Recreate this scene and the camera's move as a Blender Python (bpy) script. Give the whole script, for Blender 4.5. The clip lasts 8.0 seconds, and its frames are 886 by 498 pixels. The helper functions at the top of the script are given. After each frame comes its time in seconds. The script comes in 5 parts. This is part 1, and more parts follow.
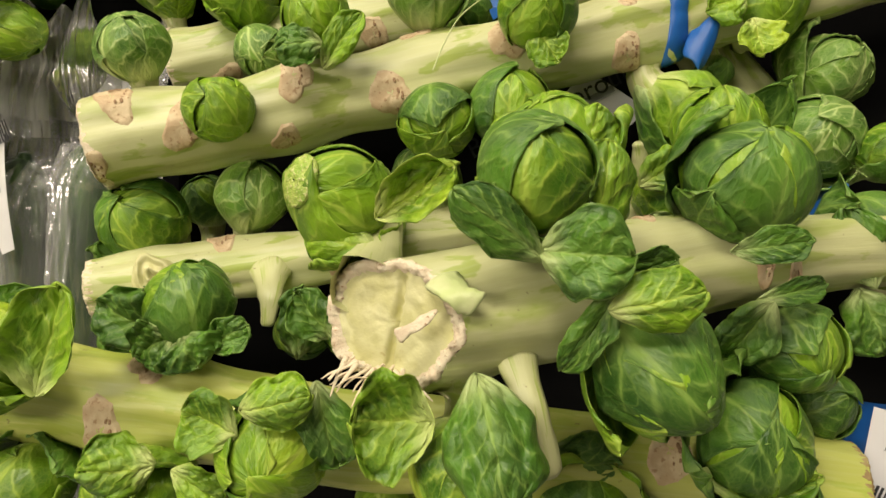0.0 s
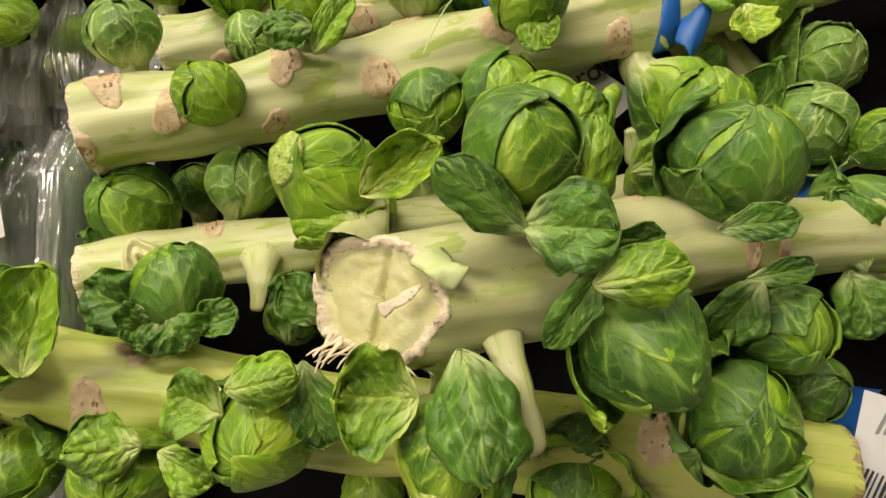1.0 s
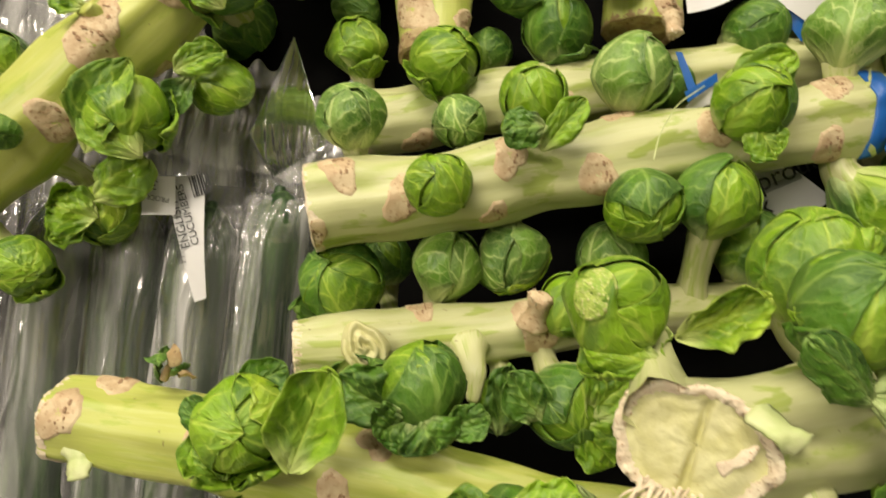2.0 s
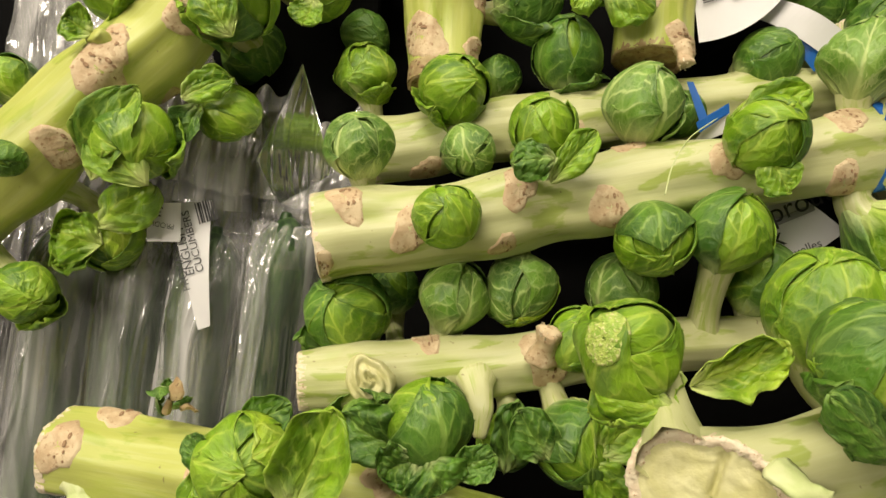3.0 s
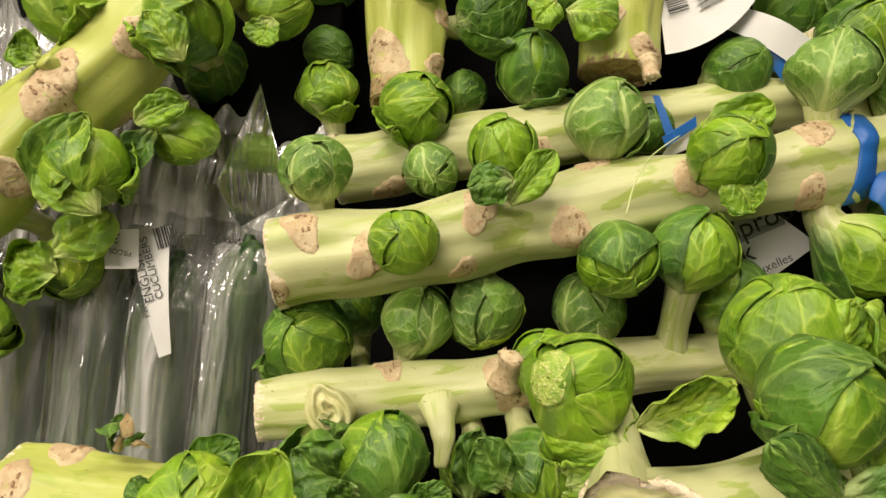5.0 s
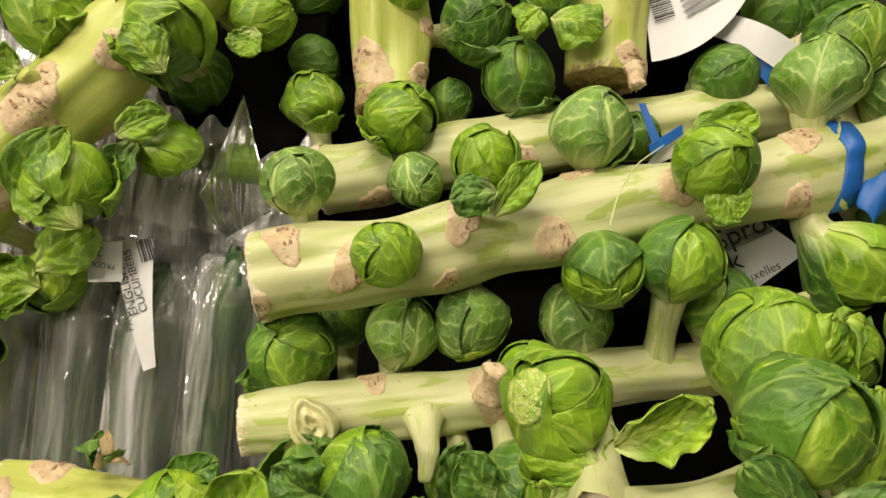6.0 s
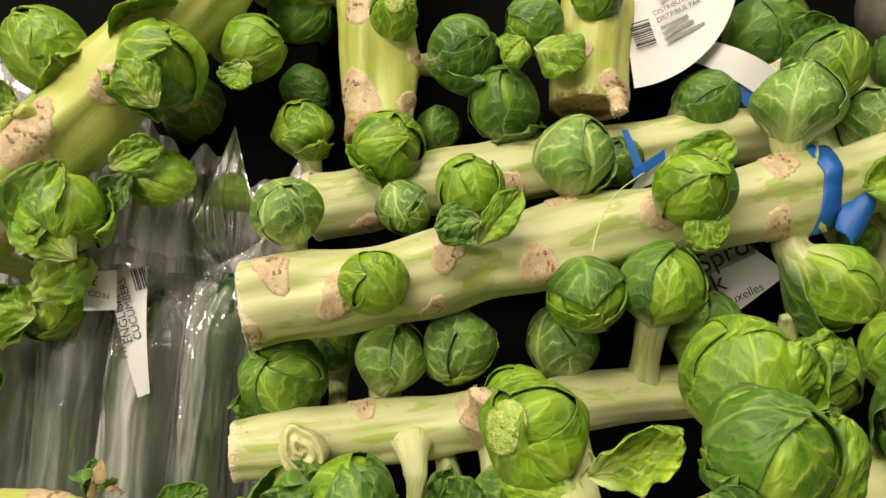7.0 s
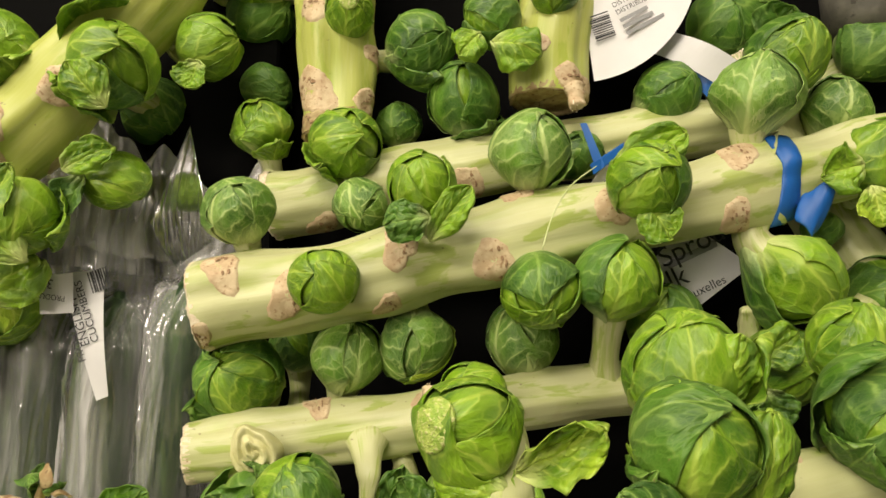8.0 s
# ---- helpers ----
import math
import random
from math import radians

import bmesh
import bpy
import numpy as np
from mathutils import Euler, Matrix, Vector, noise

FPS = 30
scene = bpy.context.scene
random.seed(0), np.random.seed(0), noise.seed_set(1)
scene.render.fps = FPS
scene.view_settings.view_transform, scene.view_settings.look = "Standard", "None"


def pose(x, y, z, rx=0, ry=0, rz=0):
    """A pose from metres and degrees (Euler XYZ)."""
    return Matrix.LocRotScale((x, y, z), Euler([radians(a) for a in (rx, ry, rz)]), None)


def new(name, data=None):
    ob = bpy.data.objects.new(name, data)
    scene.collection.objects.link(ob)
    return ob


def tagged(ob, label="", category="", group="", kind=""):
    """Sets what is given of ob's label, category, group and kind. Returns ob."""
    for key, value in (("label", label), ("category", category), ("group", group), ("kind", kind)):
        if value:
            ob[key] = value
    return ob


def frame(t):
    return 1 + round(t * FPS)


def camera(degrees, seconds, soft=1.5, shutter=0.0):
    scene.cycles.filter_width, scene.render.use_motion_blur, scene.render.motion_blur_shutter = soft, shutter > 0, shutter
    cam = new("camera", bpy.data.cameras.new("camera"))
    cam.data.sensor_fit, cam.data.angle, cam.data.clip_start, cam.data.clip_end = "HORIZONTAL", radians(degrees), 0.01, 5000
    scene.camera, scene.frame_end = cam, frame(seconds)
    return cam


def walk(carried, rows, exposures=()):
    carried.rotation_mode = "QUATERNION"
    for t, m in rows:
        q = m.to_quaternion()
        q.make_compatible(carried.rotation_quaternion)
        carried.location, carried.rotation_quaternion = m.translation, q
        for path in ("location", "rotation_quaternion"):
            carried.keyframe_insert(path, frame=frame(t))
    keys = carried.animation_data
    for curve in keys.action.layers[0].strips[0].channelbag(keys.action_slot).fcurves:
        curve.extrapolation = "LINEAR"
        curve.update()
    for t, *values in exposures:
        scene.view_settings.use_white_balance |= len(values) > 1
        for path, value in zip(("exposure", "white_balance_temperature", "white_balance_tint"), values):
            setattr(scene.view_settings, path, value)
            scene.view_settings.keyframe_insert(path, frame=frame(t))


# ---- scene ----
# The pile of stalks lies on a display bed that slopes up away from the shopper.
# PILE: x along the bed, y up the slope, z out of the slope; the first eye is its origin.
PILE = pose(0.0, 0.0, 1.22, 30.0, 0.0, 0.0)
cam = camera(68.0, 8.0, shutter=0.4)
ROWS = [
    (0.0, 0.0000, -0.0000, 0.0000, 0.00, 0.00, 0.00),
    (0.5, 0.0030, -0.0060, 0.0006, 0.31, 0.04, 0.03),
    (1.0, 0.0047, -0.0075, -0.0010, 0.04, 0.01, 0.02),
    (1.5, -0.0474, 0.0051, 0.0014, -0.34, 1.10, 1.86),
    (2.0, -0.0909, 0.0302, 0.0050, 1.14, 2.05, 3.91),
    (2.2, -0.0940, 0.0329, 0.0044, 1.78, 2.52, 4.26),
    (3.5, -0.0918, 0.0454, -0.0013, 2.27, 2.37, 4.54),
    (4.0, -0.0882, 0.0511, -0.0030, 2.27, 2.28, 4.17),
    (4.5, -0.0805, 0.0534, -0.0055, 1.97, 2.36, 3.76),
    (6.0, -0.0674, 0.0604, -0.0086, 2.03, 2.42, 3.05),
    (6.5, -0.0622, 0.0686, -0.0050, 2.68, 2.63, 2.83),
    (7.0, -0.0599, 0.0684, -0.0016, 2.98, 2.59, 2.45),
    (7.5, -0.0471, 0.0658, -0.0037, 3.12, 2.71, 2.00),
    (8.0, -0.0353, 0.0684, -0.0059, 2.85, 2.87, 1.57),
]
walk(cam, [(t, PILE @ pose(x, y, z, rx, ry, rz)) for t, x, y, z, rx, ry, rz in ROWS])

# ---- light: a shop's ceiling panels ----
world = bpy.data.worlds.new("shop_air")
scene.world = world
world.use_nodes = True
world.node_tree.nodes["Background"].inputs["Color"].default_value = (0.9, 0.95, 1.0, 1)
world.node_tree.nodes["Background"].inputs["Strength"].default_value = 0.02
LAMP_WATTS = 36.0
PANELS = ((-1.5, -0.5), (-0.5, 0.7), (-1.5, 1.6), (0.6, 2.1))
for lx, ly in PANELS:
    lamp = bpy.data.lights.new("ceiling_panel_light", "AREA")
    lamp.shape, lamp.size, lamp.size_y, lamp.energy, lamp.color = "RECTANGLE", 1.15, 0.28, LAMP_WATTS, (1.0, 0.885, 0.71)
    new("ceiling_panel_light", lamp).matrix_world = pose(lx, ly, 2.93)
scene.view_settings.exposure = -0.20


# ---- materials ----
def material(name, rough=0.5):
    m = bpy.data.materials.new(name)
    m.use_nodes = True
    nt = m.node_tree
    bsdf = nt.nodes["Principled BSDF"]
    bsdf.inputs["Roughness"].default_value = rough
    return m, nt, bsdf


def node(nt, kind, **sets):
    n = nt.nodes.new(kind)
    for key, value in sets.items():
        setattr(n, key, value)
    return n


def link(nt, a, b):
    nt.links.new(a, b)


def num(nt, op, a, b=None, clamp=False):
    n = node(nt, "ShaderNodeMath", operation=op, use_clamp=clamp)
    for k, v in enumerate((a, b)):
        if v is None:
            continue
        if isinstance(v, (int, float)):
            n.inputs[k].default_value = v
        else:
            link(nt, v, n.inputs[k])
    return n.outputs[0]


def ramp(nt, value, lo, hi, a=0.0, b=1.0):
    n = node(nt, "ShaderNodeMapRange", interpolation_type="SMOOTHSTEP")
    link(nt, value, n.inputs[0])
    for k, v in enumerate((lo, hi, a, b)):
        n.inputs[k + 1].default_value = v
    return n.outputs[0]


def mix(nt, fac, a, b, how="MIX"):
    n = node(nt, "ShaderNodeMix", data_type="RGBA", blend_type=how)
    for k, v in ((0, fac), (6, a), (7, b)):
        if isinstance(v, (int, float)):
            n.inputs[k].default_value = v
        elif isinstance(v, tuple):
            n.inputs[k].default_value = (*v, 1)
        else:
            link(nt, v, n.inputs[k])
    return n.outputs[2]


def tex(nt, kind, vector, scale, **sets):
    n = node(nt, kind)
    link(nt, vector, n.inputs["Vector"])
    n.inputs["Scale"].default_value = scale
    for key, value in sets.items():
        if key in n.inputs:
            n.inputs[key].default_value = value
        else:
            setattr(n, key, value)
    return n


def bump(nt, bsdf, height, strength, distance):
    n = node(nt, "ShaderNodeBump")
    n.inputs["Strength"].default_value, n.inputs["Distance"].default_value = strength, distance
    link(nt, height, n.inputs["Height"])
    link(nt, n.outputs[0], bsdf.inputs["Normal"])


def stretched(nt, vector, x, y, z):
    n = node(nt, "ShaderNodeMapping")
    n.inputs["Scale"].default_value = (x, y, z)
    link(nt, vector, n.inputs["Vector"])
    return n.outputs[0]


def leaf_material(name, dark, light, pale, vein_amount, rough):
    """Brassica leaf: u runs along the midrib, v across; pale base and veins, blade mottled between two greens."""
    m, nt, bsdf = material(name, rough)
    tc = node(nt, "ShaderNodeTexCoord")
    info = node(nt, "ShaderNodeObjectInfo")
    offset = node(nt, "ShaderNodeVectorMath", operation="ADD")
    far = node(nt, "ShaderNodeVectorMath", operation="SCALE")
    far.inputs[0].default_value = (13.0, 7.0, 5.0)
    link(nt, info.outputs["Random"], far.inputs["Scale"])
    link(nt, tc.outputs["UV"], offset.inputs[0])
    link(nt, far.outputs[0], offset.inputs[1])
    uvr = offset.outputs[0]
    warp = tex(nt, "ShaderNodeTexNoise", uvr, 2.3, Detail=3.0)
    drift = tex(nt, "ShaderNodeTexNoise", uvr, 3.7, Detail=2.0)
    sep = node(nt, "ShaderNodeSeparateXYZ")
    link(nt, tc.outputs["UV"], sep.inputs[0])
    wob = num(nt, "MULTIPLY", num(nt, "SUBTRACT", warp.outputs[0], 0.5), 0.34)
    u = num(nt, "ADD", sep.outputs[0], num(nt, "MULTIPLY", num(nt, "SUBTRACT", drift.outputs[0], 0.5), 0.16))
    v = num(nt, "ADD", sep.outputs[1], wob)
    av = num(nt, "ABSOLUTE", v)
    # midrib: a thick pale rib that thins towards the tip, in a soft pale glow
    rib = num(nt, "MULTIPLY", av, num(nt, "ADD", u, 0.30))
    mid = ramp(nt, rib, 0.012, 0.060, 1.0, 0.0)
    mid_glow = num(nt, "MULTIPLY", ramp(nt, av, 0.02, 0.42, 0.62, 0.0), ramp(nt, u, 0.25, 1.0, 1.0, 0.25))
    # side veins sweep forward to the margin
    s = num(nt, "MULTIPLY", num(nt, "SUBTRACT", u, num(nt, "MULTIPLY", num(nt, "POWER", av, 0.8), 0.42)), 5.6)
    s = num(nt, "ADD", s, num(nt, "MULTIPLY", num(nt, "SIGN", v), 0.24))
    tri = num(nt, "ABSOLUTE", num(nt, "SUBTRACT", num(nt, "FRACT", s), 0.5))
    fade = tex(nt, "ShaderNodeTexNoise", uvr, 3.0, Detail=2.0)
    some = ramp(nt, fade.outputs[0], 0.34, 0.58, 0.25, 1.0)
    side = num(nt, "MULTIPLY", num(nt, "MULTIPLY", ramp(nt, tri, 0.01, 0.13, 0.85, 0.0), ramp(nt, av, 0.45, 1.0, 1.0, 0.15)), some)
    side_glow = num(nt, "MULTIPLY", num(nt, "MULTIPLY", ramp(nt, tri, 0.0, 0.36, 0.46, 0.0), ramp(nt, av, 0.25, 0.95, 1.0, 0.1)), some)
    # the net between them
    bent = node(nt, "ShaderNodeVectorMath", operation="ADD")
    link(nt, uvr, bent.inputs[0])
    bw = node(nt, "ShaderNodeVectorMath", operation="SCALE")
    link(nt, warp.outputs["Color"], bw.inputs[0])
    bw.inputs["Scale"].default_value = 0.35
    link(nt, bw.outputs[0], bent.inputs[1])
    net = tex(nt, "ShaderNodeTexVoronoi", stretched(nt, bent.outputs[0], 1.0, 0.60, 1.0), 7.5, feature="DISTANCE_TO_EDGE")
    mesh = tex(nt, "ShaderNodeTexVoronoi", stretched(nt, bent.outputs[0], 1.0, 0.60, 1.0), 20.0, feature="DISTANCE_TO_EDGE")
    branch = num(nt, "MULTIPLY", ramp(nt, net.outputs["Distance"], 0.0, 0.10, 0.34, 0.0), ramp(nt, drift.outputs[0], 0.36, 0.62, 0.15, 1.0))
    fine = num(nt, "MULTIPLY", ramp(nt, mesh.outputs["Distance"], 0.0, 0.16, 0.24, 0.0), ramp(nt, warp.outputs[0], 0.38, 0.60, 0.15, 1.0))
    veins = num(nt, "MAXIMUM", num(nt, "MAXIMUM", mid, side), num(nt, "MAXIMUM", branch, fine))
    glow = num(nt, "MAXIMUM", mid_glow, side_glow)
    # blade: two greens in broad patches, a fresher one round the veins, a grey waxy bloom
    blotch = tex(nt, "ShaderNodeTexNoise", uvr, 1.1, Detail=3.0, Roughness=0.5)
    tone = num(nt, "ADD", num(nt, "MULTIPLY", ramp(nt, blotch.outputs[0], 0.36, 0.62), 0.72), num(nt, "MULTIPLY", info.outputs["Random"], 0.34))
    blade = mix(nt, tone, dark, light)
    patch = tex(nt, "ShaderNodeTexNoise", uvr, 3.2, Detail=3.0)
    blade = mix(nt, ramp(nt, patch.outputs[0], 0.46, 0.70, 0.0, 0.45), blade, mix(nt, 0.6, dark, (0.012, 0.045, 0.010)))
    blade = mix(nt, glow, blade, tuple(0.62 * a + 0.38 * b for a, b in zip(light, pale)))
    bloom = tex(nt, "ShaderNodeTexNoise", uvr, 2.0, Detail=5.0, Roughness=0.6)
    blade = mix(nt, ramp(nt, bloom.outputs[0], 0.46, 0.74, 0.0, 0.30), blade, (0.18, 0.29, 0.10))
    grain = tex(nt, "ShaderNodeTexNoise", uvr, 60.0, Detail=3.0)
    blade = mix(nt, ramp(nt, grain.outputs[0], 0.55, 0.75, 0.0, 0.18), blade, (0.26, 0.36, 0.11))
    base = ramp(nt, num(nt, "ADD", u, num(nt, "MULTIPLY", wob, 0.9)), 0.02, 0.20 + 0.26 * vein_amount, 0.92, 0.0)
    col = mix(nt, num(nt, "MULTIPLY", veins, vein_amount), blade, pale)
    col = mix(nt, base, col, tuple(0.45 * a + 0.55 * b for a, b in zip(pale, (0.56, 0.60, 0.32))))
    rim = num(nt, "MAXIMUM", ramp(nt, num(nt, "ABSOLUTE", sep.outputs[1]), 0.93, 1.0, 0.0, 0.40), ramp(nt, sep.outputs[0], 0.96, 1.0, 0.0, 0.40))
    col = mix(nt, rim, col, pale)
    wear = tex(nt, "ShaderNodeTexNoise", uvr, 9.0, Detail=5.0)
    col = mix(nt, ramp(nt, wear.outputs[0], 0.71, 0.77, 0.0, 0.55), col, (0.21, 0.15, 0.06))
    link(nt, col, bsdf.inputs["Base Color"])
    pucker = tex(nt, "ShaderNodeTexNoise", uvr, 5.0, Detail=3.0)
    quilt = num(nt, "ADD", ramp(nt, tri, 0.0, 0.40, 0.0, 0.34), num(nt, "ADD", ramp(nt, net.outputs["Distance"], 0.0, 0.30, 0.0, 0.22), ramp(nt, mesh.outputs["Distance"], 0.0, 0.30, 0.0, 0.05)))
    h = num(nt, "ADD", num(nt, "ADD", num(nt, "MULTIPLY", mid, 0.10), num(nt, "MULTIPLY", pucker.outputs[0], 0.55)), quilt)
    bump(nt, bsdf, h, 0.50, 0.0016)
    link(nt, ramp(nt, bloom.outputs[0], 0.35, 0.70, rough - 0.06, rough + 0.16), bsdf.inputs["Roughness"])
    bsdf.inputs["Specular IOR Level"].default_value = 0.34
    return m


LEAVES = [
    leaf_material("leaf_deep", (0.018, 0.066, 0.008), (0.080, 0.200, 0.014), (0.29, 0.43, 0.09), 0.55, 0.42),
    leaf_material("leaf_green", (0.036, 0.118, 0.004), (0.205, 0.375, 0.012), (0.46, 0.59, 0.09), 0.55, 0.38),
    leaf_material("leaf_bright", (0.105, 0.250, 0.006), (0.390, 0.545, 0.026), (0.59, 0.69, 0.13), 0.52, 0.38),
    leaf_material("leaf_veined", (0.034, 0.108, 0.012), (0.155, 0.305, 0.030), (0.53, 0.64, 0.24), 0.74, 0.40),
]


def stem_material(name, pale, green, streak):
    m, nt, bsdf = material(name, 0.42)
    tc = node(nt, "ShaderNodeTexCoord")
    uv = tc.outputs["UV"]
    long = tex(nt, "ShaderNodeTexNoise", stretched(nt, uv, 10.0, 0.9, 1.0), 2.0, Detail=4.0, Roughness=0.5)
    broad = tex(nt, "ShaderNodeTexNoise", stretched(nt, uv, 9.0, 0.6, 1.0), 1.6, Detail=2.0)
    f = num(nt, "MULTIPLY", ramp(nt, long.outputs[0], 0.46, 0.66), ramp(nt, broad.outputs[0], 0.36, 0.62, 0.1, 1.0))
    col = mix(nt, num(nt, "MULTIPLY", f, streak), pale, green)
    wash = tex(nt, "ShaderNodeTexNoise", stretched(nt, uv, 13.0, 1.1, 1.0), 1.8, Detail=5.0, Roughness=0.55, Distortion=0.4)
    col = mix(nt, ramp(nt, wash.outputs[0], 0.545, 0.595, 0.0, 0.72), col, tuple(0.96 * a for a in green))
    fine = tex(nt, "ShaderNodeTexNoise", stretched(nt, uv, 14.0, 5.0, 1.0), 3.0, Detail=3.0)
    col = mix(nt, ramp(nt, fine.outputs[0], 0.45, 0.75, 0.0, 0.16), col, (0.64, 0.66, 0.42))
    thread = tex(nt, "ShaderNodeTexNoise", stretched(nt, uv, 9.0, 9.0, 1.0), 2.6, Detail=3.0)
    col = mix(nt, ramp(nt, thread.outputs[0], 0.58, 0.74, 0.0, 0.10), col, tuple(0.55 * a + 0.45 * b for a, b in zip(green, pale)))
    ob = tex(nt, "ShaderNodeTexNoise", tc.outputs["Object"], 260.0, Detail=2.0)
    col = mix(nt, ramp(nt, ob.outputs[0], 0.72, 0.78, 0.0, 0.6), col, (0.16, 0.11, 0.05))
    bruise = tex(nt, "ShaderNodeTexNoise", tc.outputs["Object"], 45.0, Detail=4.0)
    col = mix(nt, ramp(nt, bruise.outputs[0], 0.64, 0.80, 0.0, 0.30), col, (0.42, 0.36, 0.16))
    link(nt, col, bsdf.inputs["Base Color"])
    bump(nt, bsdf, num(nt, "ADD", num(nt, "ADD", fine.outputs[0], long.outputs[0]), num(nt, "MULTIPLY", thread.outputs[0], 0.3)), 0.15, 0.0010)
    return m


STEMS = [
    stem_material("stem_pale", (0.515, 0.525, 0.262), (0.320, 0.415, 0.050), 0.60),
    stem_material("stem_yellow_green", (0.455, 0.490, 0.115), (0.345, 0.430, 0.050), 0.65),
]


def mottled(name, a, b, c, scale, rough, spot=0.6, depth=0.0006):
    """A dry plant surface of two colours with darker pits."""
    m, nt, bsdf = material(name, rough)
    tc = node(nt, "ShaderNodeTexCoord")
    n1 = tex(nt, "ShaderNodeTexNoise", tc.outputs["Object"], scale, Detail=5.0)
    n2 = tex(nt, "ShaderNodeTexNoise", tc.outputs["Object"], scale * 2.7, Detail=3.0)
    col = mix(nt, ramp(nt, n1.outputs[0], 0.35, 0.65), a, b)
    col = mix(nt, ramp(nt, n2.outputs[0], spot, spot + 0.1, 0.0, 0.9), col, c)
    link(nt, col, bsdf.inputs["Base Color"])
    bump(nt, bsdf, num(nt, "ADD", n1.outputs[0], n2.outputs[0]), 0.6, depth)
    return m


SCAR = mottled("leaf_scar_cork", (0.50, 0.36, 0.21), (0.62, 0.50, 0.31), (0.36, 0.22, 0.11), 170.0, 0.65, 0.58, 0.0008)
PIT = mottled("scar_pit_brown", (0.27, 0.16, 0.08), (0.36, 0.23, 0.13), (0.15, 0.08, 0.04), 300.0, 0.8)
BARK = mottled("torn_rind", (0.68, 0.56, 0.40), (0.74, 0.66, 0.48), (0.42, 0.27, 0.14), 230.0, 0.7, 0.60, 0.0012)
PITH = mottled("cut_pith", (0.55, 0.53, 0.24), (0.62, 0.60, 0.32), (0.46, 0.40, 0.17), 120.0, 0.5, 0.66, 0.0008)
OLD = mottled("dried_cut", (0.30, 0.20, 0.09), (0.42, 0.33, 0.16), (0.14, 0.08, 0.03), 150.0, 0.75)
STUB = mottled("sprout_neck", (0.50, 0.58, 0.24), (0.58, 0.62, 0.32), (0.40, 0.34, 0.14), 120.0, 0.45, 0.68)
HEART = mottled("cut_heart", (0.46, 0.56, 0.12), (0.27, 0.42, 0.05), (0.60, 0.60, 0.26), 300.0, 0.45, 0.54, 0.002)


def plain(name, colour, rough, metal=0.0, grain=0.06, scale=60.0, relief=0.0003):
    m, nt, bsdf = material(name, rough)
    tc = node(nt, "ShaderNodeTexCoord")
    n1 = tex(nt, "ShaderNodeTexNoise", tc.outputs["Object"], scale, Detail=4.0)
    col = mix(nt, n1.outputs[0], tuple(c * (1 - grain * 2) for c in colour), tuple(min(1.0, c * (1 + grain * 2)) for c in colour))
    link(nt, col, bsdf.inputs["Base Color"])
    bsdf.inputs["Metallic"].default_value = metal
    bump(nt, bsdf, n1.outputs[0], 0.3, relief)
    return m


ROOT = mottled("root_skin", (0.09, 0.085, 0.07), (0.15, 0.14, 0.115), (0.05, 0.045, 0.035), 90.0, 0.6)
BLUE = plain("blue_rubber", (0.010, 0.105, 0.40), 0.42)
PAPER = plain("label_paper", (0.74, 0.73, 0.74), 0.5, grain=0.03)
INK = plain("label_ink", (0.03, 0.03, 0.035), 0.6)
GREY_INK = plain("label_grey_ink", (0.30, 0.30, 0.31), 0.6)
# Near black without gloss: the shade in the pile's gaps put into the colour.
BLACK = plain("gap_shade_black", (0.004, 0.004, 0.004), 0.95)
BLACK.node_tree.nodes["Principled BSDF"].inputs["Specular IOR Level"].default_value = 0.05
PAINT = plain("shop_paint", (0.30, 0.29, 0.27), 0.8, scale=3.0)
TILE = plain("shop_floor_vinyl", (0.40, 0.39, 0.37), 0.35, scale=2.0)
DIFFUSER, _nt, _b = material("panel_diffuser", 0.4)
_b.inputs["Base Color"].default_value = (0.8, 0.8, 0.8, 1)
_b.inputs["Emission Color"].default_value = (1.0, 0.93, 0.82, 1)
_b.inputs["Emission Strength"].default_value = 3.0


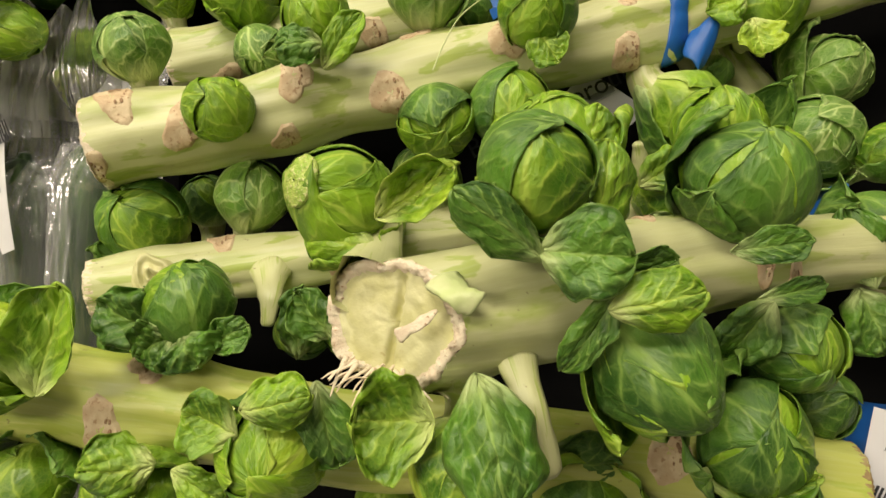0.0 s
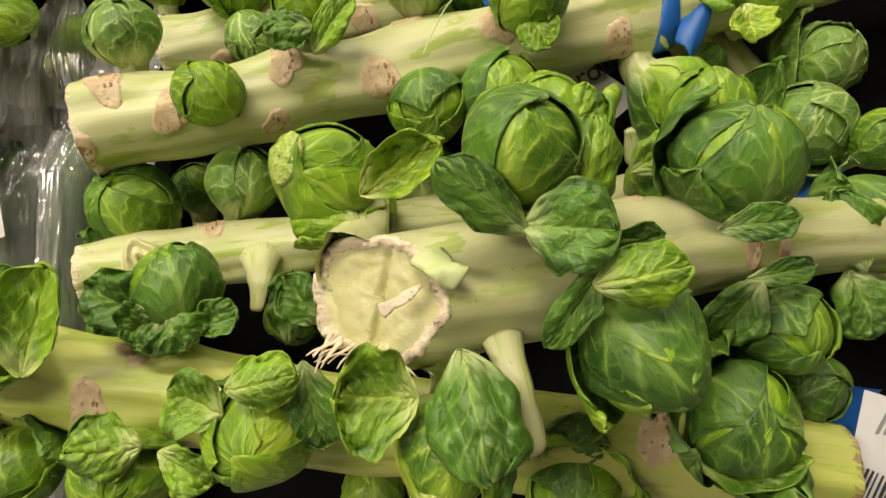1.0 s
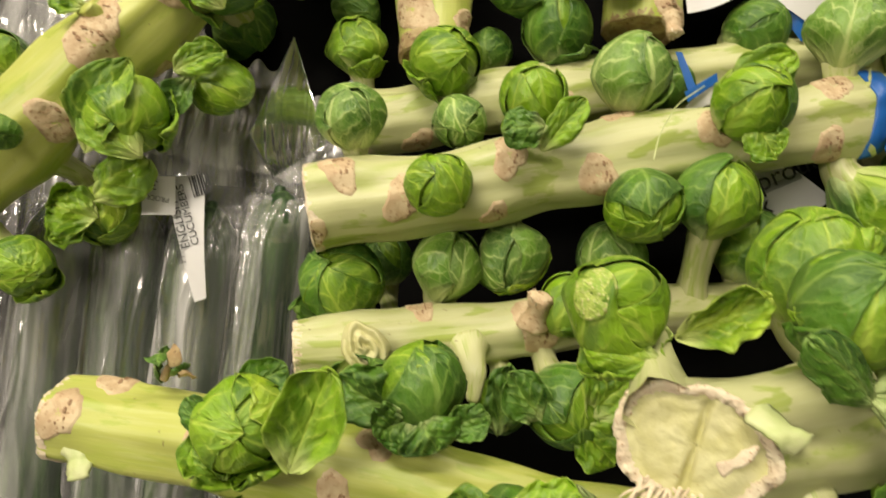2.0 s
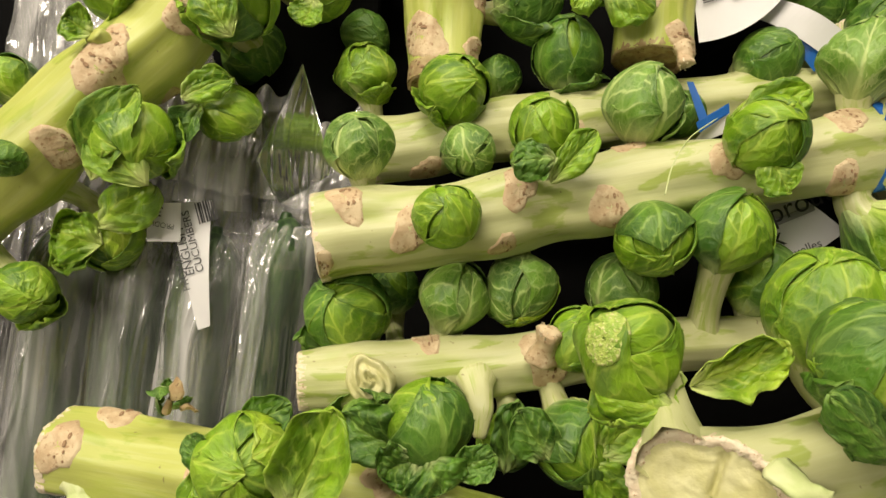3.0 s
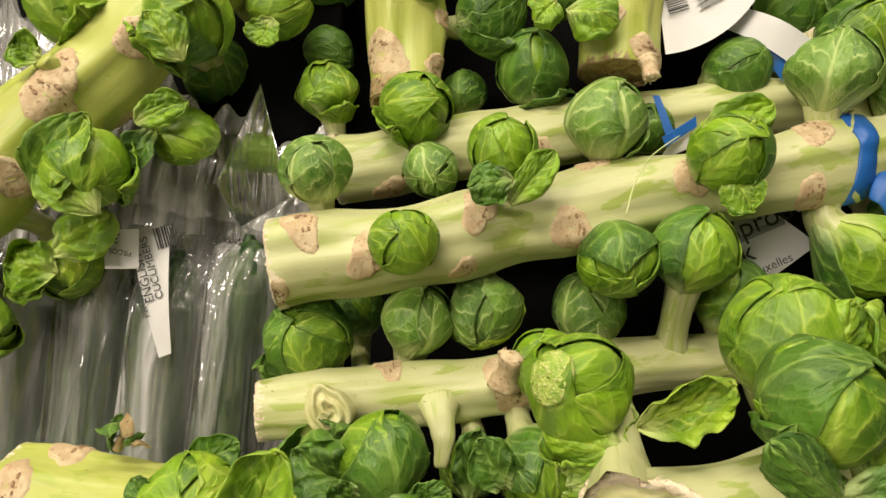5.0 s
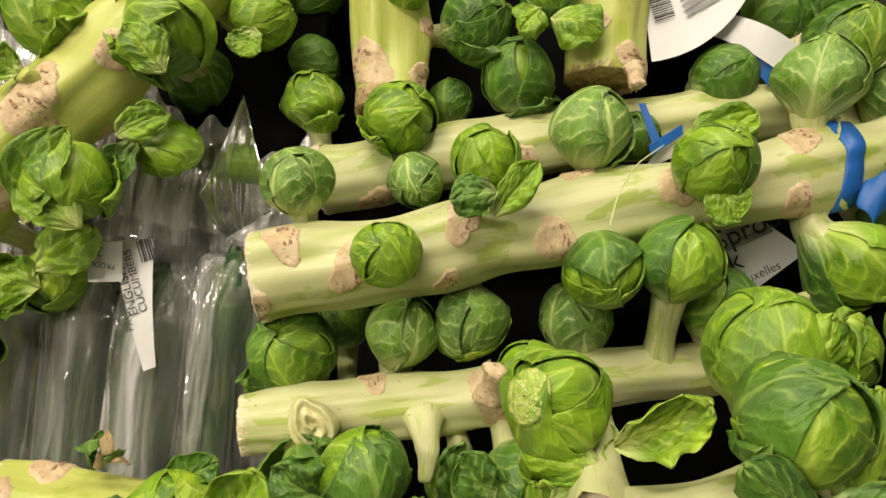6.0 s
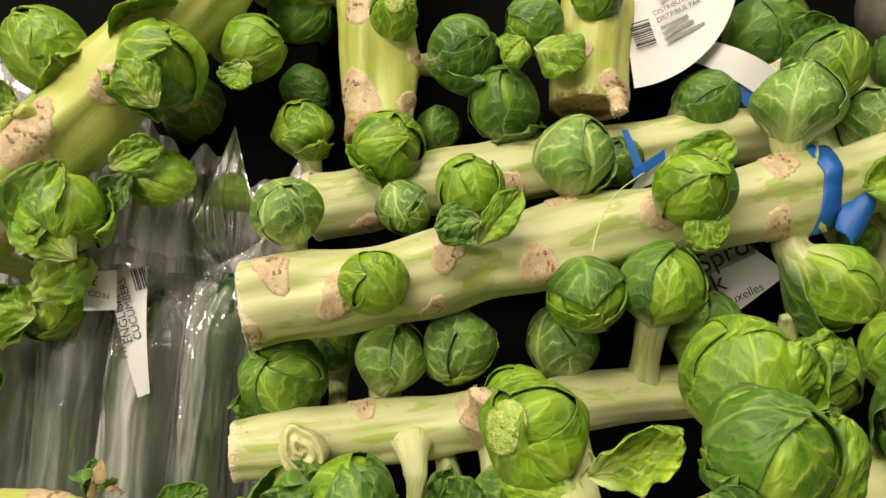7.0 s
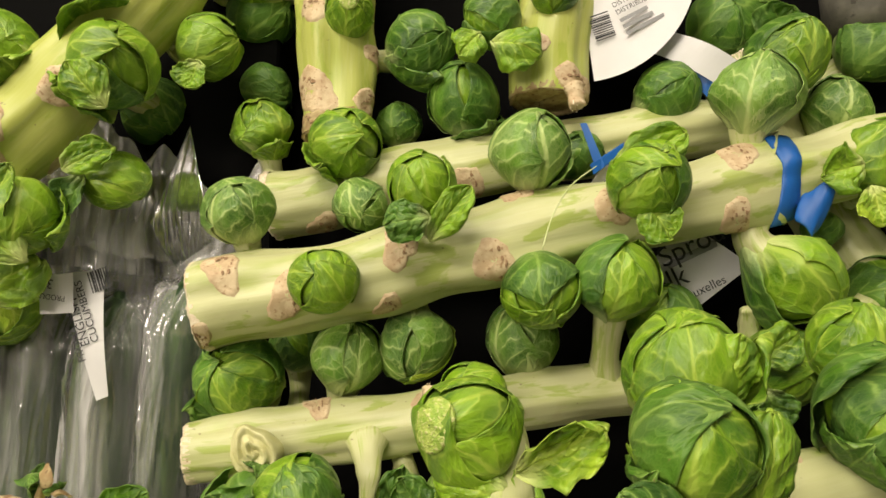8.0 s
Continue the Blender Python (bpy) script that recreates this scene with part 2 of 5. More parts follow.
def film_material(name, crumpled, shine):
    """Clear polythene: mostly see-through, a faint milky haze with pale streaks painted in as sheen, sharp gloss on the
    creases.
    """
    m, nt, bsdf = material(name, 0.1)
    tc = node(nt, "ShaderNodeTexCoord")
    crease = tex(nt, "ShaderNodeTexNoise", stretched(nt, tc.outputs["Object"], 1.0, 0.07, 1.0), 80.0, Detail=2.0, Distortion=0.3)
    bn = node(nt, "ShaderNodeBump")
    bn.inputs["Strength"].default_value, bn.inputs["Distance"].default_value = crumpled, 0.005
    sharp = num(nt, "ABSOLUTE", num(nt, "SUBTRACT", crease.outputs[0], 0.5))
    crinkle = tex(nt, "ShaderNodeTexVoronoi", stretched(nt, tc.outputs["Object"], 1.0, 0.35, 1.0), 120.0, Randomness=1.0)
    link(nt, num(nt, "ADD", sharp, num(nt, "MULTIPLY", crinkle.outputs["Distance"], 0.06)), bn.inputs["Height"])
    clear = node(nt, "ShaderNodeBsdfTransparent")
    clear.inputs[0].default_value = (0.93, 0.93, 0.92, 1)
    milk = node(nt, "ShaderNodeBsdfDiffuse")
    milk.inputs[0].default_value = (0.66, 0.65, 0.65, 1)
    gloss = node(nt, "ShaderNodeBsdfGlossy")
    gloss.inputs[0].default_value = (1, 1, 1, 1)
    gloss.inputs["Roughness"].default_value = 0.14
    link(nt, bn.outputs[0], gloss.inputs["Normal"])
    haze = node(nt, "ShaderNodeMixShader")
    # Pale milk streaks along folds and creases stand in for white highlights.
    folds = tex(nt, "ShaderNodeTexNoise", stretched(nt, tc.outputs["Object"], 1.0, 0.12, 1.0), 45.0, Detail=3.0)
    link(nt, num(nt, "ADD", ramp(nt, folds.outputs[0], 0.43, 0.64, 0.09, 0.36), ramp(nt, crease.outputs[0], 0.54, 0.70, 0.0, 0.34)), haze.inputs[0])
    link(nt, clear.outputs[0], haze.inputs[1])
    link(nt, milk.outputs[0], haze.inputs[2])
    fres = node(nt, "ShaderNodeFresnel")
    fres.inputs["IOR"].default_value = 1.5
    link(nt, bn.outputs[0], fres.inputs["Normal"])
    top = node(nt, "ShaderNodeMixShader")
    link(nt, num(nt, "ADD", num(nt, "MULTIPLY", fres.outputs[0], shine), 0.032 * shine, True), top.inputs[0])
    link(nt, haze.outputs[0], top.inputs[1])
    link(nt, gloss.outputs[0], top.inputs[2])
    link(nt, top.outputs[0], nt.nodes["Material Output"].inputs["Surface"])
    return m


FILM = film_material("clear_polythene", 0.80, 2.2)
FLAT_FILM = film_material("clear_polythene_taut", 0.45, 0.9)


def cucumber_material():
    m, nt, bsdf = material("cucumber_skin", 0.4)
    tc = node(nt, "ShaderNodeTexCoord")
    n1 = tex(nt, "ShaderNodeTexNoise", stretched(nt, tc.outputs["Object"], 1.0, 0.12, 1.0), 160.0, Detail=3.0)
    col = mix(nt, ramp(nt, n1.outputs[0], 0.4, 0.7), (0.014, 0.040, 0.010), (0.070, 0.130, 0.036))
    link(nt, col, bsdf.inputs["Base Color"])
    bump(nt, bsdf, n1.outputs[0], 0.5, 0.001)
    return m


CUCUMBER = cucumber_material()

# ---- mesh helpers; plan coordinates are those of PILE ----
PLACE = {}


def mesh_from(name, verts, faces, mats, uvs=None, slots=None, smooth=True):
    me = bpy.data.meshes.new(name)
    me.from_pydata([tuple(v) for v in np.asarray(verts, float).tolist()], [], faces)
    for mt in mats if isinstance(mats, (list, tuple)) else [mats]:
        me.materials.append(mt)
    me.polygons.foreach_set("use_smooth", [smooth] * len(me.polygons))
    if slots is not None:
        me.polygons.foreach_set("material_index", slots)
    if uvs is not None:
        layer = me.uv_layers.new(name="UVMap")
        loops = np.empty(len(me.loops), dtype=np.int32)
        me.loops.foreach_get("vertex_index", loops)
        layer.data.foreach_set("uv", np.asarray(uvs, np.float32)[loops].ravel())
    me.update()
    return me


def part(name, verts, faces, mats, parent=None, label="", uvs=None, slots=None, smooth=True, origin=None, frame_of=None):
    """One mesh object from plan coordinates, under parent if given."""
    verts = np.asarray(verts, float)
    c = verts.mean(0) if origin is None else np.asarray(origin, float)
    ob = new(name, mesh_from(name, verts - c, faces, mats, uvs, slots, smooth))
    m = (PILE if frame_of is None else frame_of) @ Matrix.Translation(Vector(c))
    PLACE[ob] = m
    if parent is None:
        ob.matrix_world = m
    else:
        ob.parent = parent
        ob.matrix_basis = PLACE[parent].inverted() @ m
    if label:
        tagged(ob, label=label)
    return ob


def empty(name, place, label, category, group=""):
    ob = new(name)
    ob.empty_display_size = 0.02
    m = PILE @ Matrix.Translation(Vector(place))
    ob.matrix_world = m
    PLACE[ob] = m
    return tagged(ob, label=label, category=category, group=group)


def grid_faces(n, m, wrap=False, start=0, flip=False):
    out = []
    for i in range(n - 1):
        for j in range(m if wrap else m - 1):
            k = (j + 1) % m
            q = (start + i * m + j, start + i * m + k, start + (i + 1) * m + k, start + (i + 1) * m + j)
            out.append(q[::-1] if flip else q)
    return out


def ripple(rng, p, freq, octaves=3):
    """Smooth noise, about -1 to 1, at points p."""
    out, amp = np.zeros(p.shape[:-1]), 1.0
    for _ in range(octaves):
        for _ in range(3):
            k = rng.normal(size=p.shape[-1]) * freq
            out += amp * np.sin(p @ k + rng.uniform(0, 6.28)) / 3
        freq, amp = freq * 2.1, amp * 0.5
    return out


def unit(v):
    v = np.asarray(v, float)
    return v / (np.linalg.norm(v) + 1e-12)


def thick(pts, uv, thickness):
    """A closed thin solid from a grid of points (n, m, 3)."""
    n, m = pts.shape[:2]
    du, dv = np.gradient(pts, axis=0), np.gradient(pts, axis=1)
    nor = np.cross(du, dv)
    nor /= np.linalg.norm(nor, axis=-1, keepdims=True) + 1e-12
    taper = np.minimum(1.0, 0.25 + 3.0 * np.minimum.reduce([np.linspace(0, 1, n)[:, None] + 0 * pts[..., 0], 1 - np.linspace(0, 1, n)[:, None] + 0 * pts[..., 0], 1 - np.abs(np.linspace(-1, 1, m))[None, :] + 0 * pts[..., 0]]))
    low = pts - nor * thickness * taper[..., None]
    verts = np.concatenate([pts.reshape(-1, 3), low.reshape(-1, 3)])
    faces = grid_faces(n, m) + grid_faces(n, m, start=n * m, flip=True)
    ring = [j for j in range(m)] + [i * m + m - 1 for i in range(1, n)] + [(n - 1) * m + j for j in range(m - 2, -1, -1)] + [i * m for i in range(n - 2, 0, -1)]
    for a, b in zip(ring, ring[1:] + ring[:1]):
        faces.append((b, a, a + n * m, b + n * m))
    return verts, faces, np.concatenate([uv.reshape(-1, 2)] * 2)


# ---- stalks ----
STALKS, LOOKS, SCARS = {}, {}, []


class Stem:
    """The fleshy stem as a surface: s metres along, angle round, lift off the skin."""

    def __init__(self, pts, radii, seed):
        pts = np.asarray(pts, float)
        d = np.r_[0, np.cumsum(np.linalg.norm(np.diff(pts, axis=0), axis=1))]
        self.length = d[-1]
        self.s = np.linspace(0, d[-1], 90)
        raw = np.stack([np.interp(self.s, d, pts[:, k]) for k in range(3)], 1)
        r = np.interp(self.s, d, radii)
        for _ in range(60):
            raw[1:-1] = 0.25 * raw[:-2] + 0.5 * raw[1:-1] + 0.25 * raw[2:]
        self.p, self.r = raw, r
        tan = np.gradient(raw, axis=0)
        self.t = tan / np.linalg.norm(tan, axis=1)[:, None]
        side = np.cross(self.t, (0, 0, 1.0))
        self.a = side / np.linalg.norm(side, axis=1)[:, None]
        self.b = np.cross(self.a, self.t)
        rng = np.random.default_rng(seed)
        self.ph = rng.uniform(0, 6.28, 8)
        self.cut, self.cut_reach = None, 0.05
        self.nodes = []

    def at(self, s, ang, lift=0.0):
        s, ang = np.broadcast_arrays(np.asarray(s, float), np.asarray(ang, float))
        g = lambda arr: np.stack([np.interp(s, self.s, arr[:, k]) for k in range(3)], -1)
        ph, r = self.ph, np.interp(s, self.s, self.r)
        ridge = 0.035 * np.cos(5 * ang + ph[0] + 9 * s) + 0.022 * np.cos(8 * ang + ph[1] - 14 * s) + 0.012 * np.cos(13 * ang + ph[2] + 8 * s)
        swell = 0.05 * np.sin(70 * s + ph[3]) * np.cos(ang + ph[4]) + 0.025 * np.sin(120 * s + ph[5] + 2 * ang)
        rr = r * (1 + ridge + swell) + lift
        for sn, an, high, wide in self.nodes:
            turn = np.arctan2(np.sin(ang - an), np.cos(ang - an))
            run = np.where(s < sn, (s - sn) / (1.5 * wide), (s - sn) / wide)
            rr = rr + high * np.exp(-run ** 2 - (turn * r / (0.85 * wide)) ** 2)
        out = g(self.a) * (np.cos(ang) * rr)[..., None] + g(self.b) * (np.sin(ang) * rr)[..., None]
        if self.cut is not None:
            t0 = self.t[0]
            shift = -(out @ self.cut) / (t0 @ self.cut)
            fade = np.clip(1 - s / self.cut_reach, 0, 1) ** 1.5
            out = out + t0 * (shift * fade)[..., None]
        return g(self.p) + out

    def near(self, q):
        d = np.linalg.norm(self.p - np.asarray(q), axis=1)
        i = int(np.argmin(d))
        v = np.asarray(q) - self.p[i]
        return self.s[i], math.atan2(v @ self.b[i], v @ self.a[i])


def cut_end(thing, stem, at_end, torn, old):
    """The sawn end: pith with a split, and a ragged ring of rind."""
    rng = np.random.default_rng(int(stem.length * 9999))
    s0 = stem.length if at_end else 0.0
    out = stem.t[-1] if at_end else -(stem.t[0] if stem.cut is None else -stem.cut * 1.0)
    if stem.cut is not None and not at_end:
        out = stem.cut
    ang = np.linspace(0, 2 * np.pi, 112, endpoint=False)
    rim = stem.at(s0, ang)
    c = rim.mean(0)
    rings, uvs = [], []
    for k, q in enumerate((0.84, 0.78, 0.72, 0.65, 0.58, 0.5, 0.42, 0.34, 0.26, 0.18, 0.1, 0.01)):
        h = ripple(rng, (c + (rim - c) * q) * 260, 1.0) * 0.0008 - 0.0012
        split = (rim - c) @ unit(np.cross(out, (0.2, 1.0, 0.1)))
        h = h - 0.003 * np.exp(-((split * q) / 0.0012) ** 2) * (q < 0.75)
        rings.append(c + (rim - c) * q + out * h[:, None])
    v = np.concatenate(rings)
    part("pith", v, grid_faces(12, 112, True, flip=at_end), OLD if old else PITH, thing)
    rings = []
    for q, h0 in ((1.002, -0.004), (1.008, -0.0008), (0.99, 0.0006), (0.94, 0.0008), (0.87, 0.0005), (0.81, -0.0016)):
        rough = rng.normal(0, 1, 112) * (0.0006 if torn else 0.0003)
        rings.append(c + (rim - c) * (q + rng.normal(0, 0.010, 112))[:, None] + out * (h0 + rough)[:, None])
    part("rind_ring", np.concatenate(rings), grid_faces(6, 112, True, flip=at_end), OLD if old else BARK, thing, "ragged pinkish cream rind")
    return c, out, rim


def stalk(pts, radii, label, tint=0, cut=None, torn=False, old=False, seed=5):
    stem = Stem(pts, radii, seed)
    if cut is not None:
        stem.cut = unit(cut)
    thing = empty("sprout_stalk", pts[0], label, "sprout stalk", "stalks of sprouts")
    STALKS[thing] = stem
    LOOKS[thing] = (tint, torn, old, seed)
    return thing


def grow_stem(thing):
    """The stem's skin and its two sawn ends, once its swellings are known."""
    stem, (tint, torn, old, seed) = STALKS[thing], LOOKS[thing]
    n, m = 200, 72
    s = np.linspace(0, stem.length, n)
    ang = np.linspace(0, 2 * np.pi, m + 1)
    S, A = np.meshgrid(s, ang, indexing="ij")
    v = stem.at(S, A)
    uv = np.stack([S * 1.0 + seed * 0.37, A / 6.283 * 5 + seed], -1)
    part("stem", v.reshape(-1, 3), grid_faces(n, m + 1, flip=True), STEMS[tint], thing, uvs=uv.reshape(-1, 2))
    cut_end(thing, stem, False, torn, old)
    cut_end(thing, stem, True, False, True)


def scar(thing, q, size, tall=1.3, mat=None):
    """Marks a leaf scar; the skin swells a little under it."""
    stem = STALKS[thing]
    s0, a0 = stem.near(q)
    stem.nodes.append((s0, a0, 0.0022, 0.013))
    SCARS.append((thing, q, size, tall, mat))


def cut_scar(thing, q, size, tall, mat):
    """A corky leaf scar flush with the skin, with its dark bundle pits."""
    stem = STALKS[thing]
    s0, a0 = stem.near(q)
    rng = np.random.default_rng(int(abs(q[0] * 7919 + q[1] * 104729) * 1000) % 100000)
    r = float(np.interp(s0, stem.s, stem.r))
    n, m = 9, 26
    rad = np.linspace(0.02, 1.0, n)[:, None]
    th = np.linspace(0, 2 * np.pi, m, endpoint=False)[None, :]
    size = size * 1.36
    lobes = 1 + 0.16 * np.cos(2 * th + rng.uniform(0, 6)) + 0.13 * np.cos(3 * th + rng.uniform(0, 6)) + 0.06 * np.cos(5 * th + rng.uniform(0, 6)) + 0.04 * np.cos(9 * th + rng.uniform(0, 6))
    ds = rad * lobes * np.cos(th) * size * 0.8
    da = rad * lobes * np.sin(th) * size * tall * 0.75 / r
    lift = 0.0007 - 0.0007 * np.exp(-(rad / 0.45) ** 2) + 0.0005 * np.exp(-((rad - 0.86) / 0.09) ** 2) - 0.0013 * rad ** 10 + 0.00012 * rng.normal(size=(n, m)) + 0 * th
    v = stem.at(np.clip(s0 + ds, 0, stem.length), a0 + da, lift)
    ob = part("leaf_scar", v.reshape(-1, 3), grid_faces(n, m, True, flip=True), mat or SCAR, thing, "corky tan leaf scar" if mat is None else "dried brown bruise")
    for k in range(int(rng.integers(5, 9))):
        t0 = (k / 6 - 0.4) * 3.0 + rng.normal(0, 0.15)
        rr0 = rng.uniform(0.3, 0.62)
        px, py = rr0 * math.cos(t0) * size * 0.8, rr0 * math.sin(t0) * size * tall * 0.75 / r
        pr = size * rng.uniform(0.030, 0.068)
        tt = np.linspace(0, 2 * np.pi, 9, endpoint=False)
        ring = [stem.at(np.clip(s0 + px + pr * q2 * np.cos(tt), 0, stem.length), a0 + py + pr * q2 * 1.5 * np.sin(tt) / r, 0.0006 + h) for q2, h in ((1.1, 0.0), (0.85, 0.0004), (0.1, 0.0001))]
        part("scar_pit", np.concatenate(ring), grid_faces(3, 9, True, flip=True), PIT, ob)
    return ob


def cut_base(thing, q, size):
    """The pale folded stump where a sprout was sliced off the stem."""
    stem = STALKS[thing]
    s0, a0 = stem.near(q)
    r = float(np.interp(s0, stem.s, stem.r))
    gr = np.random.default_rng(8)
    n, m = 26, 48
    rad, th = np.meshgrid(np.linspace(0.01, 1.0, n), np.linspace(0, 2 * np.pi, m, endpoint=False), indexing="ij")
    wob = 1 + 0.10 * np.cos(2 * th + 1) + 0.08 * np.cos(3 * th) + 0.05 * np.cos(5 * th + 2)
    lift = 0.0105 * (1 - rad ** 8) - 0.0015 * np.exp(-(rad / 0.5) ** 2) + 0.0011 * np.cos(rad * 17 + th + 0.8 * np.sin(2 * th)) * (rad < 0.95) + 0.0002 * gr.normal(size=rad.shape) - 0.0012 * rad ** 8
    v = stem.at(s0 + rad * wob * np.cos(th) * size, a0 + rad * wob * np.sin(th) * size * 0.85 / r, lift)
    part("cut_base", v.reshape(-1, 3), grid_faces(n, m, True, flip=True), PITH, thing, "pale folded stump of a sliced sprout")


# ---- sprouts ----
def leaf_grid(rng, c, R, axis, az, start, reach, width, flare, lift, wavy, n=21, m=19, dent=0.026):
    """A leaf that leaves the base of a sprout at the angle az and lies round it; flare opens it away from the ball."""
    side = unit(np.cross(axis, (0.31, 0.77, 0.55)))
    other = np.cross(axis, side)
    u = (0.5 - 0.5 * np.cos(np.pi * np.linspace(0, 1, n)))[:, None] + np.zeros((1, m))
    v = np.linspace(-1, 1, m)[None, :] + np.zeros((n, 1))
    outline = np.sin(np.pi * np.clip(0.08 + 0.915 * u, 0, 1) ** 0.85) ** 0.42
    outline = np.maximum(outline, 0.0) * (1 + 0.05 * np.sin(9 * u + rng.uniform(0, 6)) * np.sign(v))
    Ra = R * (1 + flare)
    th = start + u * (reach - start) / (1 + 0.75 * flare)
    w = width * outline * v / (1 + 0.55 * flare)
    tip_round = 1 - 0.13 * v ** 2 * u
    th = start / (1 + 0.75 * flare) + (th - start / (1 + 0.75 * flare)) * tip_round
    mer = math.cos(az) * side + math.sin(az) * other
    perp = np.cross(axis, mer)
    d = (-np.cos(th))[..., None] * axis + np.sin(th)[..., None] * mer
    d = d * np.cos(w)[..., None] + perp * np.sin(w)[..., None]
    q = np.stack([u * 2, v * 1.5], -1)
    edge = np.maximum(np.abs(v) ** 3, u ** 4)
    h = lift + (0.022 + 0.06 * flare) * edge + wavy * edge * (ripple(rng, q, 3.4) if flare else np.abs(ripple(rng, q, 3.4))) * 0.10 + dent * ripple(rng, q, 2.4) + 0.005 * np.abs(ripple(rng, q, 6.0)) - 0.016 * np.exp(-(v / 0.10) ** 2)
    h = h + flare * 0.16 * u ** 2 * (1 - 0.6 * v ** 2)
    pts = c - axis * R + Ra * ((d * (1 + h)[..., None]) + axis)
    return pts, np.stack([u, v], -1)


def sprout(thing, c, R, seed=0, crown=None, loose=(), tone=0.5, wraps=4, stub=1.0, heart=False, veined=False, label=""):
    """A sprout: firm ball, wrapper leaves that overlap, loose outer leaves, and the neck that ties it to the stem."""
    rng = np.random.default_rng(seed + 1000)
    stem = STALKS[thing]
    c = np.asarray(c, float)
    s0, a0 = stem.near(c)
    root = stem.at(s0, a0, -0.007)
    stem.nodes.append((s0, a0, 0.15 * R, 0.85 * R))
    axis = unit(c - root) if crown is None else unit(unit(crown) * 0.85 + unit(c - root) * 0.15)
    lump = rng.normal(size=(4, 3)) * 1.7
    phase, tall = rng.uniform(0, 6.28, 4), rng.uniform(0.96, 1.10)
    pear = 0.55 if stub >= 1.3 and not heart else 0.40 if veined else 0.12

    def shaped(q):
        rel = q - c
        d = rel / (np.linalg.norm(rel, axis=-1, keepdims=True) + 1e-9)
        k = 1 + 0.035 * np.sin(d @ lump.T + phase).sum(-1)
        rel = rel * k[..., None]
        low = np.clip(-(rel @ axis) / R - 0.05, 0, 1)[..., None]
        across = rel - (rel @ axis)[..., None] * axis
        rel = rel - across * pear * low ** 1.3 - axis * (0.25 * pear * R * low ** 2)
        return c + rel + axis * ((rel @ axis) * (tall - 1))[..., None]

    n, m = 26, 36
    T, P = np.meshgrid(np.linspace(0.03, np.pi - 0.03, n), np.linspace(0, 2 * np.pi, m, endpoint=False), indexing="ij")
    side = unit(np.cross(axis, (0.31, 0.77, 0.55)))
    other = np.cross(axis, side)
    d = np.cos(T)[..., None] * axis + np.sin(T)[..., None] * (np.cos(P)[..., None] * side + np.sin(P)[..., None] * other)
    rr = R * 0.930 * (1 + 0.016 * ripple(rng, d, 2.2) + 0.03 * np.cos(T) ** 8 * (np.cos(T) > 0))
    v = shaped(c + d * rr[..., None])
    uv = np.stack([1 - T / np.pi * 0.95, np.abs(P / np.pi - 1) * 2 - 1], -1)
    # A low tone also stands in for shade on sprouts deep in the pile.
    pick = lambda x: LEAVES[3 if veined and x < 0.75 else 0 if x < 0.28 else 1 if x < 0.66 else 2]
    core = part("sprout", v.reshape(-1, 3), grid_faces(n, m, True, flip=False), pick(min(tone + 0.12, 0.62)), thing, label, uvs=uv.reshape(-1, 2), origin=c)
    turn = rng.uniform(0, 6.28)
    for k in range(wraps):
        az = turn + k * 2.39996
        reach = rng.uniform(3.2, 3.7) if k == wraps - 1 else rng.uniform(2.5, 3.3)
        pts, luv = leaf_grid(rng, c, R * 0.960, axis, az, 0.25, reach, rng.uniform(1.15, 1.5), 0.0, 0.004 + 0.013 * k, 0.7, 29, 25, 0.013)
        vv, ff, uu = thick(shaped(pts), luv, 0.0005)
        part("wrapper_leaf", vv, ff, pick(tone + rng.uniform(-0.22, 0.20) - 0.03 * k), core, uvs=uu)
    for k, (dx, dy, dz, flare, size, *narrow) in enumerate(loose):
        q = unit((dx, dy, dz))
        az = math.atan2(q @ other, q @ side)
        reach = float(np.clip(math.acos(np.clip(-(q @ axis), -1, 1)) + 0.55, 1.3, 2.7)) * size
        pts, luv = leaf_grid(rng, c, R * 1.03, axis, az, 0.2, reach, 0.85 * size * (narrow[0] if narrow else 1.0), flare, 0.04 + 0.02 * k, 1.5, 33, 27)
        vv, ff, uu = thick(shaped(pts), luv, 0.0006)
        part("outer_leaf", vv, ff, pick(tone * 0.75 + rng.uniform(-0.22, 0.12)), core, "loose darker green outer leaf", uvs=uu)
    base = c - axis * R * (0.93 + 0.15 * pear)
    ctrl = base - axis * min(R * 0.8, 0.5 * np.linalg.norm(base - root))
    tt = np.linspace(0, 1, 12)[:, None]
    line = (1 - tt) ** 2 * root + 2 * tt * (1 - tt) * ctrl + tt ** 2 * (base + axis * R * 0.25)
    tan = np.gradient(line, axis=0)
    tan /= np.linalg.norm(tan, axis=1)[:, None] + 1e-9
    sa = np.cross(tan, (0.4, 0.2, 0.9))
    sa /= np.linalg.norm(sa, axis=1)[:, None] + 1e-9
    sb = np.cross(tan, sa)
    foot = min(0.9, max(0.0, 0.8 * float(np.interp(s0, stem.s, stem.r)) / (R * 0.28 * stub ** 0.5) - 1))
    rad = R * 0.28 * stub ** 0.5 * (1 + foot * (1 - tt[:, 0]) ** 5 + (1.05 - 1.25 * pear) * tt[:, 0] ** 2.5)
    ph = np.linspace(0, 2 * np.pi, 16, endpoint=False)
    rib = 1 + 0.09 * np.cos(4 * ph + seed) + 0.05 * np.cos(7 * ph)
